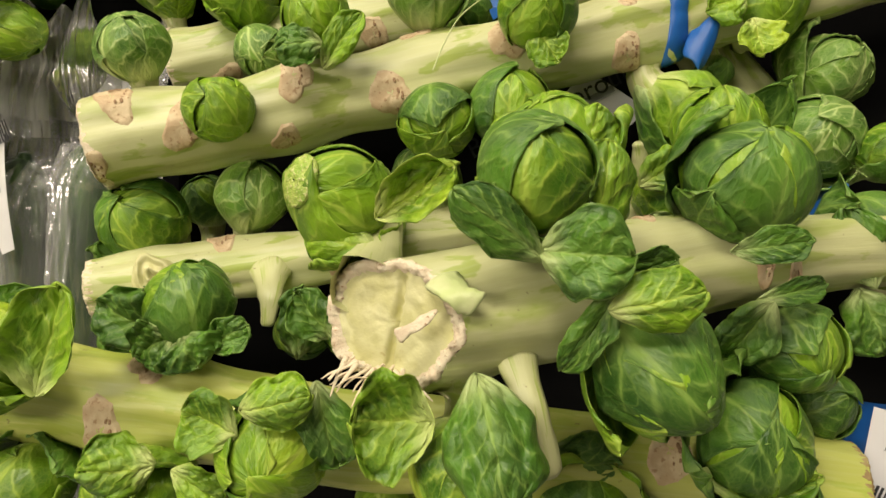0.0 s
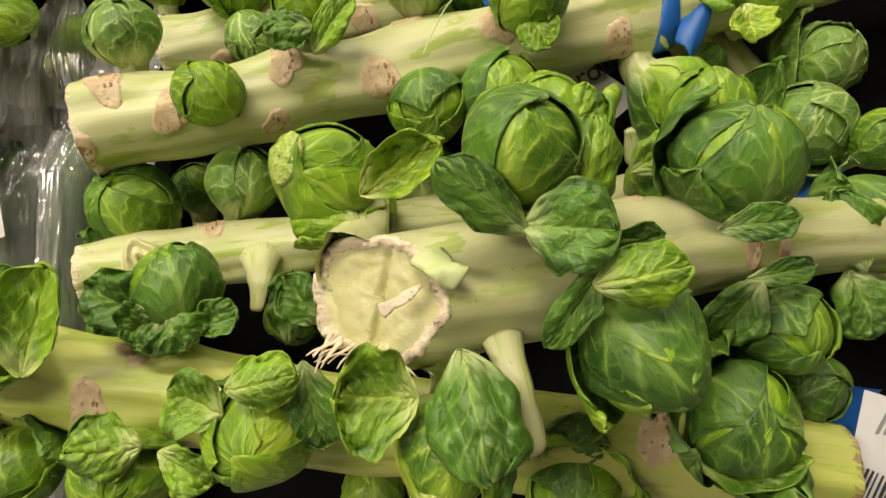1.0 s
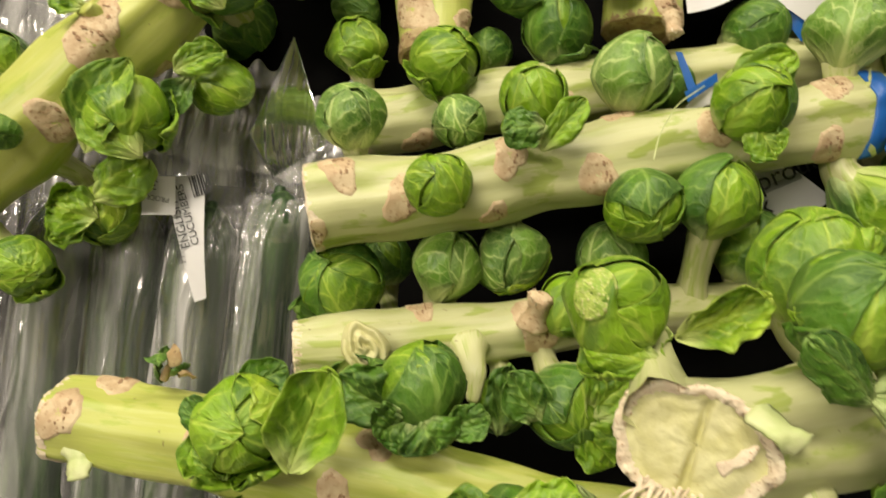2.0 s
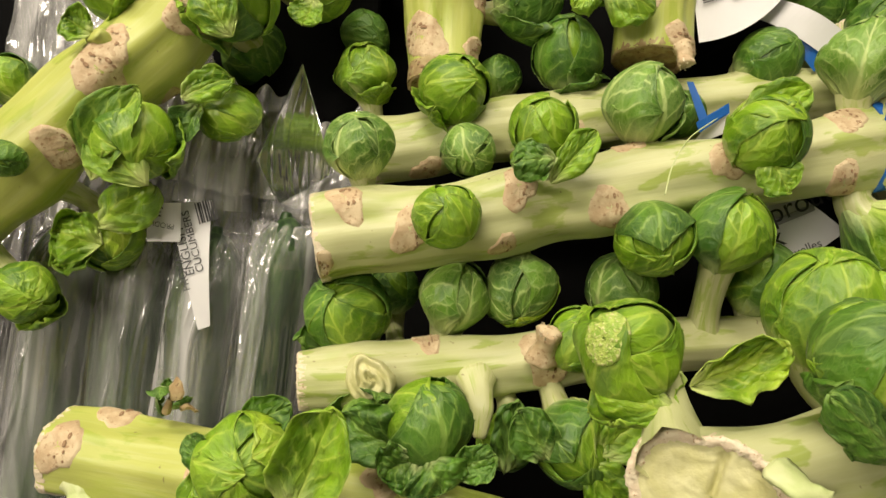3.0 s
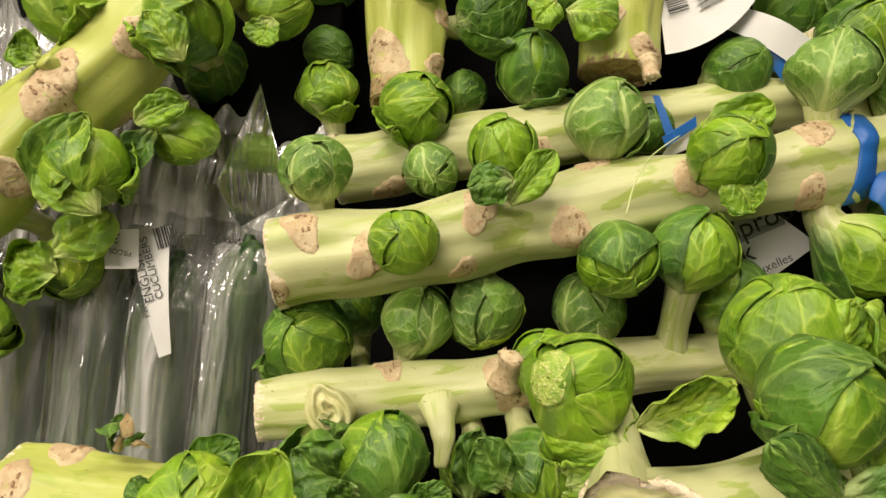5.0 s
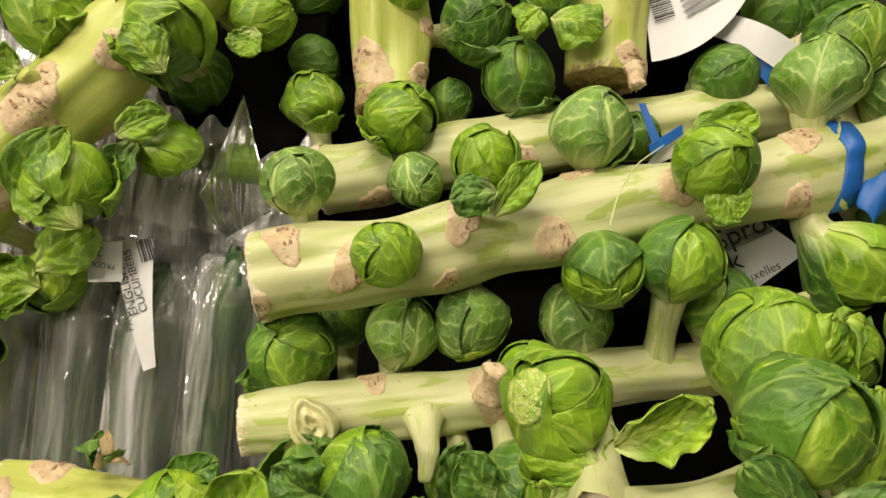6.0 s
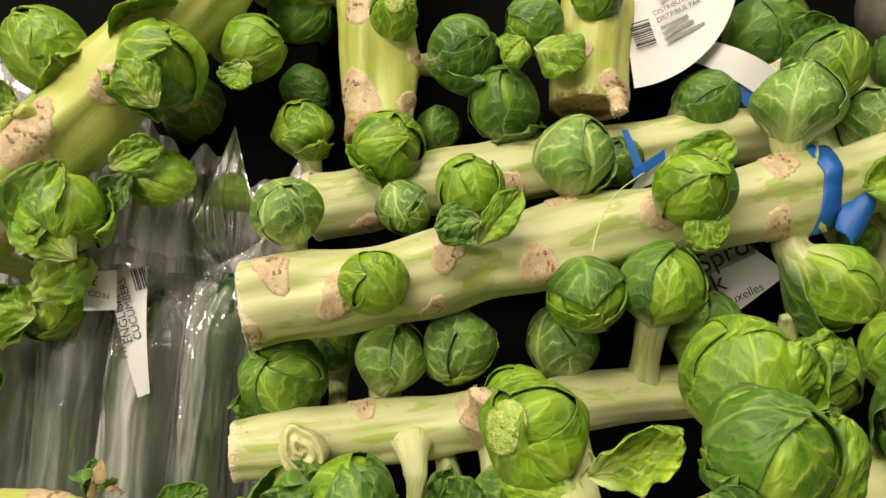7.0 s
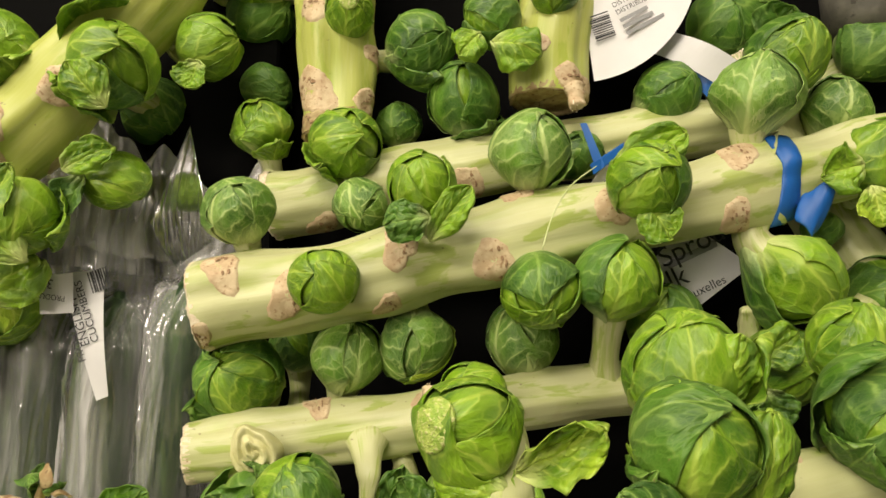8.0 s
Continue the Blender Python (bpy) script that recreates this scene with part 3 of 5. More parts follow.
    v = line[:, None] + sa[:, None] * (np.cos(ph) * rib)[None, :, None] * rad[:, None, None] + sb[:, None] * (np.sin(ph) * rib)[None, :, None] * rad[:, None, None]
    nuv = np.stack([tt * 0.06 + 0 * ph[None], 0 * tt + np.abs(ph[None] - np.pi) * 1.2 + seed], -1)
    part("neck", v.reshape(-1, 3), grid_faces(12, 16, True), STEMS[0], core, "pale green neck", uvs=nuv.reshape(-1, 2))
    if heart:
        rings = []
        for q, h in ((0.44, 1.0), (0.42, 1.085), (0.37, 1.075), (0.31, 1.095), (0.24, 1.075), (0.15, 1.095), (0.02, 1.08)):
            ph = np.linspace(0, 2 * np.pi, 24, endpoint=False)
            dd = np.cos(q) * axis + np.sin(q) * (1 + 0.12 * np.sin(2 * ph + q * 9))[:, None] * (np.cos(ph)[:, None] * side + np.sin(ph)[:, None] * other)
            rings.append(shaped(c + dd * R * (h + 0.012 * rng.normal(size=24))[:, None]))
        part("cut_heart", np.concatenate(rings), grid_faces(7, 24, True, flip=True), HEART, core, "pale sliced crown of folded leaves")
    return core


def free_leaf(parent, base, tip, width, tone=0.3, facing=(0, 0, 1), cup=0.3, bend=0.2, seed=1, crimp=1.0):
    """A loose leaf from its foot to its tip; cup folds the sides towards the way it faces, bend arches the midrib away from it."""
    rng = np.random.default_rng(seed + 500)
    base, tip = np.asarray(base, float), np.asarray(tip, float)
    run = tip - base
    size = np.linalg.norm(run)
    ax = run / size
    side = unit(np.cross(ax, facing))
    nor = np.cross(side, ax)
    n, m = 41, 35
    width *= 1.14
    roll = rng.uniform(-0.10, 0.22)
    u = (0.5 - 0.5 * np.cos(np.pi * np.linspace(0, 1, n)))[:, None] + np.zeros((1, m))
    v = np.linspace(-1, 1, m)[None, :] + np.zeros((n, 1))
    outline = np.clip(1 - np.abs(2 * u ** 1.1 - 1) ** 3.6, 0, 1) ** 0.5 * (0.42 + 0.58 * np.clip(u / 0.42, 0, 1) ** 0.8) * (1 + (0.07 * np.sin(9 * u + rng.uniform(0, 6)) + 0.03 * np.sin(19 * u + rng.uniform(0, 6))) * np.sign(v) * np.abs(v))
    w = width / 2 * outline
    q = np.stack([u * 2, v * 1.4], -1)
    edge = np.abs(v) ** 2
    x = u * (1 - 0.06 * v ** 2 * u) - 0.03 * np.exp(-(v / 0.2) ** 2) * u ** 6 + 0.03 * ripple(rng, q, 3.0) * u
    h = bend * size * (4 * u * (1 - u)) * 0.5 + cup * width * 0.5 * (np.abs(v) ** 1.6 - 0.4) * outline
    hem = np.maximum(np.abs(v) ** 5, u ** 7)
    h = h + crimp * width * (0.11 * edge * ripple(rng, q, 3.4) * outline + 0.07 * hem * ripple(rng, q, 7.5) + 0.050 * ripple(rng, q, 2.6) + 0.030 * np.abs(ripple(rng, q, 5.0)) * (1 - 0.5 * edge))
    h = h - 0.035 * width * np.exp(-(v / 0.09) ** 2) - roll * width * hem
    pts = base + ax * (x * size)[..., None] + side * (w * v * (1 - 0.12 * abs(cup)))[..., None] + nor * h[..., None]
    vv, ff, uu = thick(pts, np.stack([u, v], -1), 0.0006)
    return part("outer_leaf", vv, ff, LEAVES[0 if tone < 0.28 else 1 if tone < 0.66 else 2], parent, "loose outer leaf", uvs=uu)


# ---- small builders ----
def tube(name, pts, r0, r1, mat, parent=None, label="", flat=1.0, rib=0.0, lumpy=0.0, wide=None):
    """A tapered tube along a curve; flat squashes its section, wide sets the direction of the broad side."""
    pts = np.asarray(pts, float)
    k = np.linspace(0, len(pts) - 1, 24)
    line = np.stack([np.interp(k, np.arange(len(pts)), pts[:, j]) for j in range(3)], 1)
    for _ in range(8):
        line[1:-1] = 0.25 * line[:-2] + 0.5 * line[1:-1] + 0.25 * line[2:]
    tan = np.gradient(line, axis=0)
    tan /= np.linalg.norm(tan, axis=1)[:, None]
    sb = np.cross(tan, (1.0, 0.0, 0.13) if wide is None else wide)
    sb /= np.linalg.norm(sb, axis=1)[:, None]
    sa = np.cross(sb, tan)
    ph = np.linspace(0, 2 * np.pi, 14, endpoint=False)
    prof = np.linspace(r0, r1, 24) if not isinstance(r0, tuple) else np.interp(np.linspace(0, 1, 24), np.linspace(0, 1, len(r0)), r0)
    rr = prof[:, None] * (1 + rib * np.cos(5 * ph)[None, :])
    kk = np.linspace(0, 1, 24)
    rr = rr * np.minimum(1, 0.55 + 9 * np.minimum(kk, 1 - kk))[:, None] ** 0.6
    if lumpy:
        gr = np.random.default_rng(int(abs(pts[0, 0]) * 1e6) % 9999)
        rr = rr * (1 + lumpy * ripple(gr, np.stack([kk[:, None] * 4 + 0 * ph, np.cos(ph)[None] + 0 * rr, np.sin(ph)[None] + 0 * rr], -1), 1.6))
    v = line[:, None] + sa[:, None] * (np.cos(ph)[None] * rr)[..., None] + sb[:, None] * (np.sin(ph)[None] * rr * flat)[..., None]
    v = np.concatenate([v.reshape(-1, 3), line[:1], line[-1:]])
    f = grid_faces(24, 14, True)
    for j in range(14):
        f += [(24 * 14, (j + 1) % 14, j), (24 * 14 + 1, 23 * 14 + j, 23 * 14 + (j + 1) % 14)]
    tuv = np.concatenate([np.stack([kk[:, None] * 0.07 + 0 * ph[None], np.abs(ph[None] - np.pi) * 1.2 + 0 * kk[:, None]], -1).reshape(-1, 2), np.zeros((2, 2))])
    return part(name, v, f, mat, parent, label, uvs=tuv)


def torn_knob(thing, p0, p1, r):
    """The torn foot of a leaf: a lumpy collar with a crown of short fibres."""
    p0, p1 = np.asarray(p0, float), np.asarray(p1, float)
    ob = tube("leaf_stalk", [p0, p1], (r * 1.25, r, r * 0.8, r * 0.95), 0.0, SCAR, thing, "torn corky leaf foot", 0.75, 0.12, 0.3)
    gr = np.random.default_rng(int(abs(p0[0]) * 1e6) % 9999)
    way = unit(p1 - p0)
    for _ in range(22):
        side = unit(np.cross(way, gr.normal(size=3)))
        root = p1 - way * r * 0.5 + side * r * gr.uniform(0.3, 0.75)
        tube("shred", [root, root + (way + side * gr.uniform(0, 0.6)) * r * gr.uniform(0.35, 0.7)], r * 0.09, r * 0.03, BARK, ob, flat=0.5)


def band(thing, q, width, tail):
    """A blue rubber band round a stem, with its loose tail."""
    stem = STALKS[thing]
    s0, a0 = stem.near(q)
    ob = empty("rubber_band", q, "blue rubber band stretched round a pale stalk", "band")
    ang = np.linspace(0, 2 * np.pi, 64, endpoint=False)
    rings = []
    for ds, lift in ((-0.5, 0.0002), (-0.46, 0.0013), (0.0, 0.0015), (0.46, 0.0013), (0.5, 0.0002)):
        lean = 0.006 * np.sin(ang - a0)
        rings.append(stem.at(s0 + ds * width * (1 + 0.15 * np.sin(3 * ang)) + lean, ang, lift))
    part("loop", np.concatenate(rings), grid_faces(5, 64, True), BLUE, ob)
    root = stem.at(s0, a0 - 0.9, 0.002)
    tube("tail", [root + (np.asarray(tail) - root) * k + np.array((0, 0, 0.004 * math.sin(3 * k))) for k in (0.0, 0.3, 0.65, 1.0)], (width * 0.6, width * 0.8, width * 1.25, width * 0.9), 0.0, BLUE, ob, flat=0.12, wide=(0.55, 0.83, 0.1))
    return ob


def sheet(name, corners, mat, parent=None, label="", curl=0.004, n=14, m=14, thickness=0.0003):
    """A thin paper patch between four corners, gently curled."""
    a, b, c, d = (np.asarray(k, float) for k in corners)
    u, v = np.meshgrid(np.linspace(0, 1, n), np.linspace(0, 1, m), indexing="ij")
    u, v = u[..., None], v[..., None]
    pts = a * (1 - u) * (1 - v) + b * u * (1 - v) + c * u * v + d * (1 - u) * v
    nor = unit(np.cross(b - a, d - a))
    pts = pts + nor * curl * np.sin(np.pi * u) * (0.6 + 0.4 * v)
    verts, faces, uv = thick(pts, np.concatenate([u, v], -1), thickness)
    return part(name, verts, faces, mat, parent, label, smooth=False)


def writing(name, body, place, along, up, height, mat, parent):
    """Lettering in the built-in font as a flat mesh, from its lower left corner."""
    cu = bpy.data.curves.new(name, "FONT")
    cu.body, cu.size = body, 1.0
    tmp = new("tmp_text", cu)
    me = bpy.data.meshes.new_from_object(tmp.evaluated_get(bpy.context.evaluated_depsgraph_get()))
    co = np.array([tuple(v.co) for v in me.vertices])
    faces = [tuple(p.vertices) for p in me.polygons]
    bpy.data.objects.remove(tmp)
    along, nor = unit(along), unit(np.cross(along, up))
    up = np.cross(nor, along)
    co = np.asarray(place) + co[:, :1] * height * along + co[:, 1:2] * height * up + nor * 0.0006
    return part(name, co, faces, mat, parent, smooth=False)


def bar(name, place, along, up, length, height, mat, parent):
    along, nor = unit(along), unit(np.cross(along, up))
    up = np.cross(nor, along)
    o = np.asarray(place) + nor * 0.0006
    v = [o, o + along * length, o + along * length + up * height, o + up * height]
    v = np.concatenate([v, np.asarray(v) - nor * 0.0002])
    return part(name, v, [(0, 1, 2, 3), (7, 6, 5, 4), (0, 4, 5, 1), (1, 5, 6, 2), (2, 6, 7, 3), (3, 7, 4, 0)], mat, parent, smooth=False)


# ---- the display: bed, sides, shop round it ----
def box(name, lo, hi, mat, label, frame_of=None, bevel=0.004, kind="structure"):
    bm = bmesh.new()
    bmesh.ops.create_cube(bm, size=1.0)
    lo, hi = Vector(lo), Vector(hi)
    for vx in bm.verts:
        vx.co = Vector(((lo[k] + hi[k]) / 2 + vx.co[k] * (hi[k] - lo[k]) for k in range(3)))
    bmesh.ops.bevel(bm, geom=bm.edges[:], offset=bevel, segments=2, affect="EDGES", profile=0.5)
    vs = [tuple(vx.co) for vx in bm.verts]
    bm.verts.index_update()
    fs = [tuple(vx.index for vx in fc.verts) for fc in bm.faces]
    bm.free()
    return tagged(part(name, vs, fs, mat, None, frame_of=frame_of, smooth=False), label=label, category=name.split("_")[0], kind=kind)


WORLD = Matrix.Identity(4)
# Unseen bed; its black stands in for the shade between the stalks.
box("display_bed", (-0.56, -0.24, -0.52), (0.44, 0.44, -0.455), BLACK, "unseen sloping display bed, black in place of the shade in the gaps")
box("bed_side", (-0.587, -0.24, -0.52), (-0.563, 0.44, -0.36), BLACK, "black side board of the produce display")
box("bed_side", (0.443, -0.24, -0.52), (0.467, 0.44, -0.36), BLACK, "black side board of the produce display")
box("bed_front", (-0.587, -0.267, -0.52), (0.467, -0.243, -0.40), BLACK, "black front lip of the produce display")
box("bed_back", (-0.587, 0.443, -0.52), (0.467, 0.467, -0.34), BLACK, "black back board of the produce display")
# Unseen riser, added to carry the cucumbers, black like the shaded gaps.
box("bed_riser", (-0.50, -0.235, -0.4545), (-0.165, 0.30, -0.412), BLACK, "unseen riser added under the wrapped cucumbers, black like the shaded gaps")
box("display_base", (-0.54, 0.085, 0.0), (0.42, 0.60, 0.655), BLACK, "black plinth under the produce display", WORLD)
box("floor", (-2.3, -1.3, -0.1), (1.5, 2.6, 0.0), TILE, "grey vinyl shop floor", WORLD)
box("ceiling", (-2.3, -1.3, 3.0), (1.5, 2.6, 3.1), PAINT, "painted shop ceiling", WORLD)
box("wall_north", (-2.3, 2.6, 0.0), (1.5, 2.7, 3.0), PAINT, "plain shop wall", WORLD)
box("wall_south", (-2.3, -1.4, 0.0), (1.5, -1.3, 3.0), PAINT, "plain shop wall", WORLD)
box("wall_west", (-2.4, -1.3, 0.0), (-2.3, 2.6, 3.0), PAINT, "plain shop wall", WORLD)
box("wall_east", (1.5, -1.3, 0.0), (1.6, 2.6, 3.0), PAINT, "plain shop wall", WORLD)
for lx, ly in PANELS:
    box("ceiling_light", (lx - 0.6, ly - 0.16, 2.94), (lx + 0.6, ly + 0.16, 2.995), DIFFUSER, "white fluorescent ceiling panel", WORLD, kind="structure")


# ---- the pile ----
# stalk lying across the middle, with a blue band
mid = stalk([(-0.1718, 0.0519, -0.3280), (-0.1049, 0.0662, -0.3380), (-0.0334, 0.0868, -0.3520), (0.1049, 0.1213, -0.3710), (0.1918, 0.1483, -0.3860), (0.3082, 0.1789, -0.4000)], [0.0215, 0.0205, 0.0200, 0.0200, 0.0195, 0.0180], 'thick pale stalk of sprouts with a blue band, lying across others', seed=3, tint=0)
spr = sprout(mid, (-0.1545, 0.0996, -0.3286), 0.0172, seed=1, veined=True, crown=(-0.1, 0.9, 0.5), tone=0.6)
spr = sprout(mid, (-0.1067, 0.0675, -0.3142), 0.0162, seed=2, tone=0.35, wraps=3)
spr = sprout(mid, (-0.0626, 0.1146, -0.3265), 0.0171, seed=3, crown=(-0.1, 0.7, 0.7), loose=[(-0.5, -0.9, 0.3, 0.15, 0.8)], tone=0.55)
free_leaf(spr, (-0.0579, 0.0869, -0.3180), (-0.0391, 0.1127, -0.3100), 0.0157, 0.45, seed=1, cup=0.7)
free_leaf(spr, (-0.0578, 0.0979, -0.3120), (-0.0786, 0.0929, -0.3060), 0.0186, 0.25, seed=2, cup=-0.3, crimp=1.5)
spr = sprout(mid, (0.0482, 0.1205, -0.3291), 0.0189, seed=4, crown=(0.1, 0.5, 0.85), loose=[], tone=0.45)
free_leaf(spr, (0.0304, 0.1245, -0.3250), (0.0623, 0.1417, -0.3160), 0.0199, 0.45, seed=3, cup=0.3, bend=0.1)
free_leaf(spr, (0.0446, 0.1083, -0.3250), (0.0573, 0.0907, -0.3220), 0.0195, 0.35, seed=4, cup=-0.2)
spr = sprout(mid, (-0.0029, 0.0656, -0.3337), 0.0197, seed=5, crown=(0.0, -0.6, 0.8), tone=0.5)
spr = sprout(mid, (-0.0667, 0.0356, -0.3567), 0.0205, seed=6, veined=True, crown=(0.1, -0.8, 0.6), tone=0.7)
spr = sprout(mid, (-0.0071, 0.1384, -0.3535), 0.0209, seed=7, veined=True, crown=(0.0, 0.85, 0.5), loose=[(0.9, -0.2, -0.2, 0.1, 0.9)], tone=0.6)
spr = sprout(mid, (0.1149, 0.1720, -0.3680), 0.0224, seed=8, veined=True, crown=(0.15, 0.95, 0.2), stub=1.6, tone=0.5)
spr = sprout(mid, (0.1306, 0.0761, -0.3602), 0.0235, seed=9, crown=(0.75, -0.6, 0.3), stub=1.4, loose=[(0.2, -1.0, 0.2, 0.1, 1.0)], tone=0.6)
spr = sprout(mid, (0.1782, 0.1755, -0.4070), 0.0200, seed=10, veined=True, crown=(0.2, 0.9, 0.3), tone=0.5)
spr = sprout(mid, (0.1821, 0.1408, -0.3759), 0.0239, seed=11, crown=(0.2, 0.6, 0.7), loose=[], tone=0.5)
free_leaf(spr, (0.1619, 0.1342, -0.3500), (0.1410, 0.1271, -0.3450), 0.0239, 0.60, seed=5, cup=0.5)
free_leaf(spr, (0.1646, 0.1226, -0.3500), (0.1694, 0.1020, -0.3450), 0.0239, 0.70, seed=6, cup=0.4)
spr = sprout(mid, (0.1589, 0.1036, -0.3854), 0.0104, seed=12, tone=0.1)
# stalk below it
low = stalk([(-0.1745, -0.0204, -0.3290), (-0.1111, -0.0122, -0.3400), (-0.0501, -0.0012, -0.3500), (0.0017, 0.0073, -0.3620), (0.0516, 0.0119, -0.3720), (0.1201, 0.0248, -0.3850)], [0.0140, 0.0140, 0.0138, 0.0135, 0.0130, 0.0120], 'thin pale stalk of sprouts under the banded one', seed=6, tint=0)
spr = sprout(low, (-0.1567, 0.0153, -0.3453), 0.0219, seed=21, crown=(-0.3, 0.2, 0.9), loose=[(-0.6, -0.7, 0.1, 0.15, 1.0)], tone=0.3)
spr = sprout(low, (-0.1009, 0.0272, -0.3495), 0.0201, seed=22, veined=True, crown=(0.25, 0.9, 0.35), stub=1.5, tone=0.45)
spr = sprout(low, (-0.0088, 0.0362, -0.3704), 0.0204, seed=23, veined=True, crown=(0.0, 0.95, 0.2), tone=0.15)
spr = sprout(low, (0.0340, 0.0700, -0.3356), 0.0210, seed=24, crown=(0.05, 0.85, 0.5), stub=1.3, tone=0.35)
spr = sprout(low, (-0.1391, 0.0282, -0.3878), 0.0158, seed=25, crown=(0.0, 0.8, 0.5), tone=0.2)
spr = sprout(low, (-0.0358, 0.0120, -0.3352), 0.0172, seed=27, crown=(0.1, 0.7, 0.7), tone=0.45)
spr = sprout(low, (-0.1370, -0.0370, -0.3148), 0.0148, seed=28, crown=(-0.2, -0.6, 0.7), loose=[(-0.8, -0.5, 0.2, 0.4, 0.9), (0.2, 0.7, 0.4, 0.3, 0.8)], tone=0.35)
spr = sprout(low, (-0.0387, -0.0350, -0.3162), 0.0182, seed=29, crown=(0.3, -0.5, 0.8), loose=[], tone=0.5)
free_leaf(spr, (-0.0300, -0.0369, -0.3040), (-0.0077, -0.0136, -0.3000), 0.0286, 0.35, seed=7, cup=0.5, crimp=1.5)
free_leaf(spr, (-0.0347, -0.0415, -0.3050), (-0.0165, -0.0582, -0.3000), 0.0208, 0.30, seed=8, cup=0.3, crimp=1.5)
free_leaf(spr, (-0.0504, -0.0416, -0.3060), (-0.0681, -0.0194, -0.3000), 0.0209, 0.20, seed=9, cup=0.4, crimp=1.5)
spr = sprout(low, (-0.0692, -0.0400, -0.3289), 0.0149, seed=30, crown=(-0.1, -0.6, 0.7), loose=[], tone=0.15)
free_leaf(spr, (-0.0703, -0.0529, -0.3180), (-0.0663, -0.0169, -0.3100), 0.0189, 0.15, seed=10, cup=0.5, crimp=1.7)
spr = sprout(low, (0.0656, 0.0493, -0.3694), 0.0194, seed=31, crown=(0.2, 0.8, 0.5), tone=0.4)
spr = sprout(low, (0.1260, 0.0282, -0.3605), 0.0207, seed=32, crown=(-0.1, 0.3, 0.9), loose=[], tone=0.45)
free_leaf(spr, (0.1025, 0.0325, -0.3420), (0.1242, 0.0477, -0.3360), 0.0204, 0.40, seed=11, cup=0.4)
free_leaf(spr, (0.1093, 0.0184, -0.3450), (0.1167, 0.0002, -0.3400), 0.0206, 0.20, seed=12, crimp=1.6)
# the broad stalk whose torn cut end points at the shopper
front = stalk([(-0.0149, -0.0233, -0.2050), (0.0268, -0.0195, -0.2220), (0.0702, -0.0102, -0.2420), (0.1183, -0.0037, -0.2620), (0.1729, -0.0009, -0.2820), (0.2747, 0.0037, -0.3100)], [0.0197, 0.0205, 0.0188, 0.0165, 0.0160, 0.0150], 'broad pale stalk of large sprouts with a torn cut end', seed=9, tint=0, cut=(-0.5, -0.02, 0.85), torn=True)
spr = sprout(front, (0.0278, 0.0230, -0.2013), 0.0193, seed=41, crown=(-0.1, 0.75, 0.65), loose=[(-0.75, -0.6, 0.5, 0.10, 0.95), (0.9, 0.3, -0.3, 0.06, 0.85)], tone=0.45)
free_leaf(spr, (0.0292, -0.0031, -0.1900), (0.0023, 0.0161, -0.1760), 0.0150, 0.20, seed=13, cup=-0.4, bend=0.1)
free_leaf(spr, (0.0276, -0.0007, -0.1900), (0.0530, -0.0018, -0.1800), 0.0239, 0.20, seed=14, cup=0.1, bend=0.15)
free_leaf(spr, (0.0444, -0.0036, -0.2050), (0.0511, 0.0339, -0.2000), 0.0209, 0.60, seed=15, cup=-0.5, bend=0.1)
spr = sprout(front, (-0.0360, 0.0184, -0.2330), 0.0180, seed=42, crown=(-0.5, 0.05, 0.87), loose=[(0.0, -0.9, 0.2, 0.2, 1.0)], stub=1.6, tone=0.55, heart=True)
free_leaf(spr, (-0.0214, 0.0101, -0.2120), (0.0049, 0.0265, -0.2050), 0.0160, 0.70, seed=16, cup=0.7, bend=0.15, crimp=2.2)
free_leaf(spr, (-0.0227, 0.0005, -0.2220), (-0.0481, 0.0044, -0.2250), 0.0173, 0.60, seed=17, cup=-0.4)
spr = sprout(front, (0.0408, 0.0376, -0.2570), 0.0216, seed=43, crown=(0.0, 0.8, 0.5), loose=[(0.9, -0.1, 0.2, 0.15, 1.1)], tone=0.42)
free_leaf(spr, (0.0491, 0.0266, -0.2450), (0.0568, 0.0530, -0.2400), 0.0209, 0.35, seed=18, cup=-0.5)
spr = sprout(front, (0.1104, 0.0238, -0.2400), 0.0230, seed=44, crown=(0.1, 0.6, 0.8), loose=[(-0.85, -0.45, 0.4, 0.1, 0.95), (-0.5, 0.8, 0.1, 0.1, 1.0)], tone=0.28)
free_leaf(spr, (0.0954, -0.0006, -0.2180), (0.1209, 0.0030, -0.2140), 0.0115, 0.18, seed=19, cup=0.2)
spr = sprout(front, (0.0679, -0.0375, -0.2085), 0.0205, seed=45, crown=(0.15, -0.3, 0.95), loose=[(-0.7, -0.75, 0.0, 0.15, 1.0)], stub=1.3, tone=0.42)
free_leaf(spr, (0.0475, -0.0176, -0.1880), (0.0754, -0.0119, -0.1860), 0.0175, 0.30, seed=20, cup=-0.5, bend=0.1)
free_leaf(spr, (0.0525, -0.0096, -0.1920), (0.0354, -0.0380, -0.1980), 0.0111, 0.15, seed=21, cup=0.5)
free_leaf(spr, (0.0485, -0.0089, -0.2000), (0.0733, -0.0028, -0.2050), 0.0105, 0.20, seed=22, cup=0.6, crimp=1.6)
spr = sprout(front, (0.0054, -0.0702, -0.2076), 0.0156, seed=46, crown=(-0.25, -0.75, 0.6), loose=[(0.75, 0.1, 0.65, 0.1, 1.05), (0.8, -0.6, 0.3, 0.2, 1.0)], stub=1.7, tone=0.6, heart=True)
free_leaf(spr, (-0.0030, -0.0516, -0.1960), (-0.0275, -0.0499, -0.1920), 0.0292, 0.40, seed=23, cup=0.25, bend=0.12)
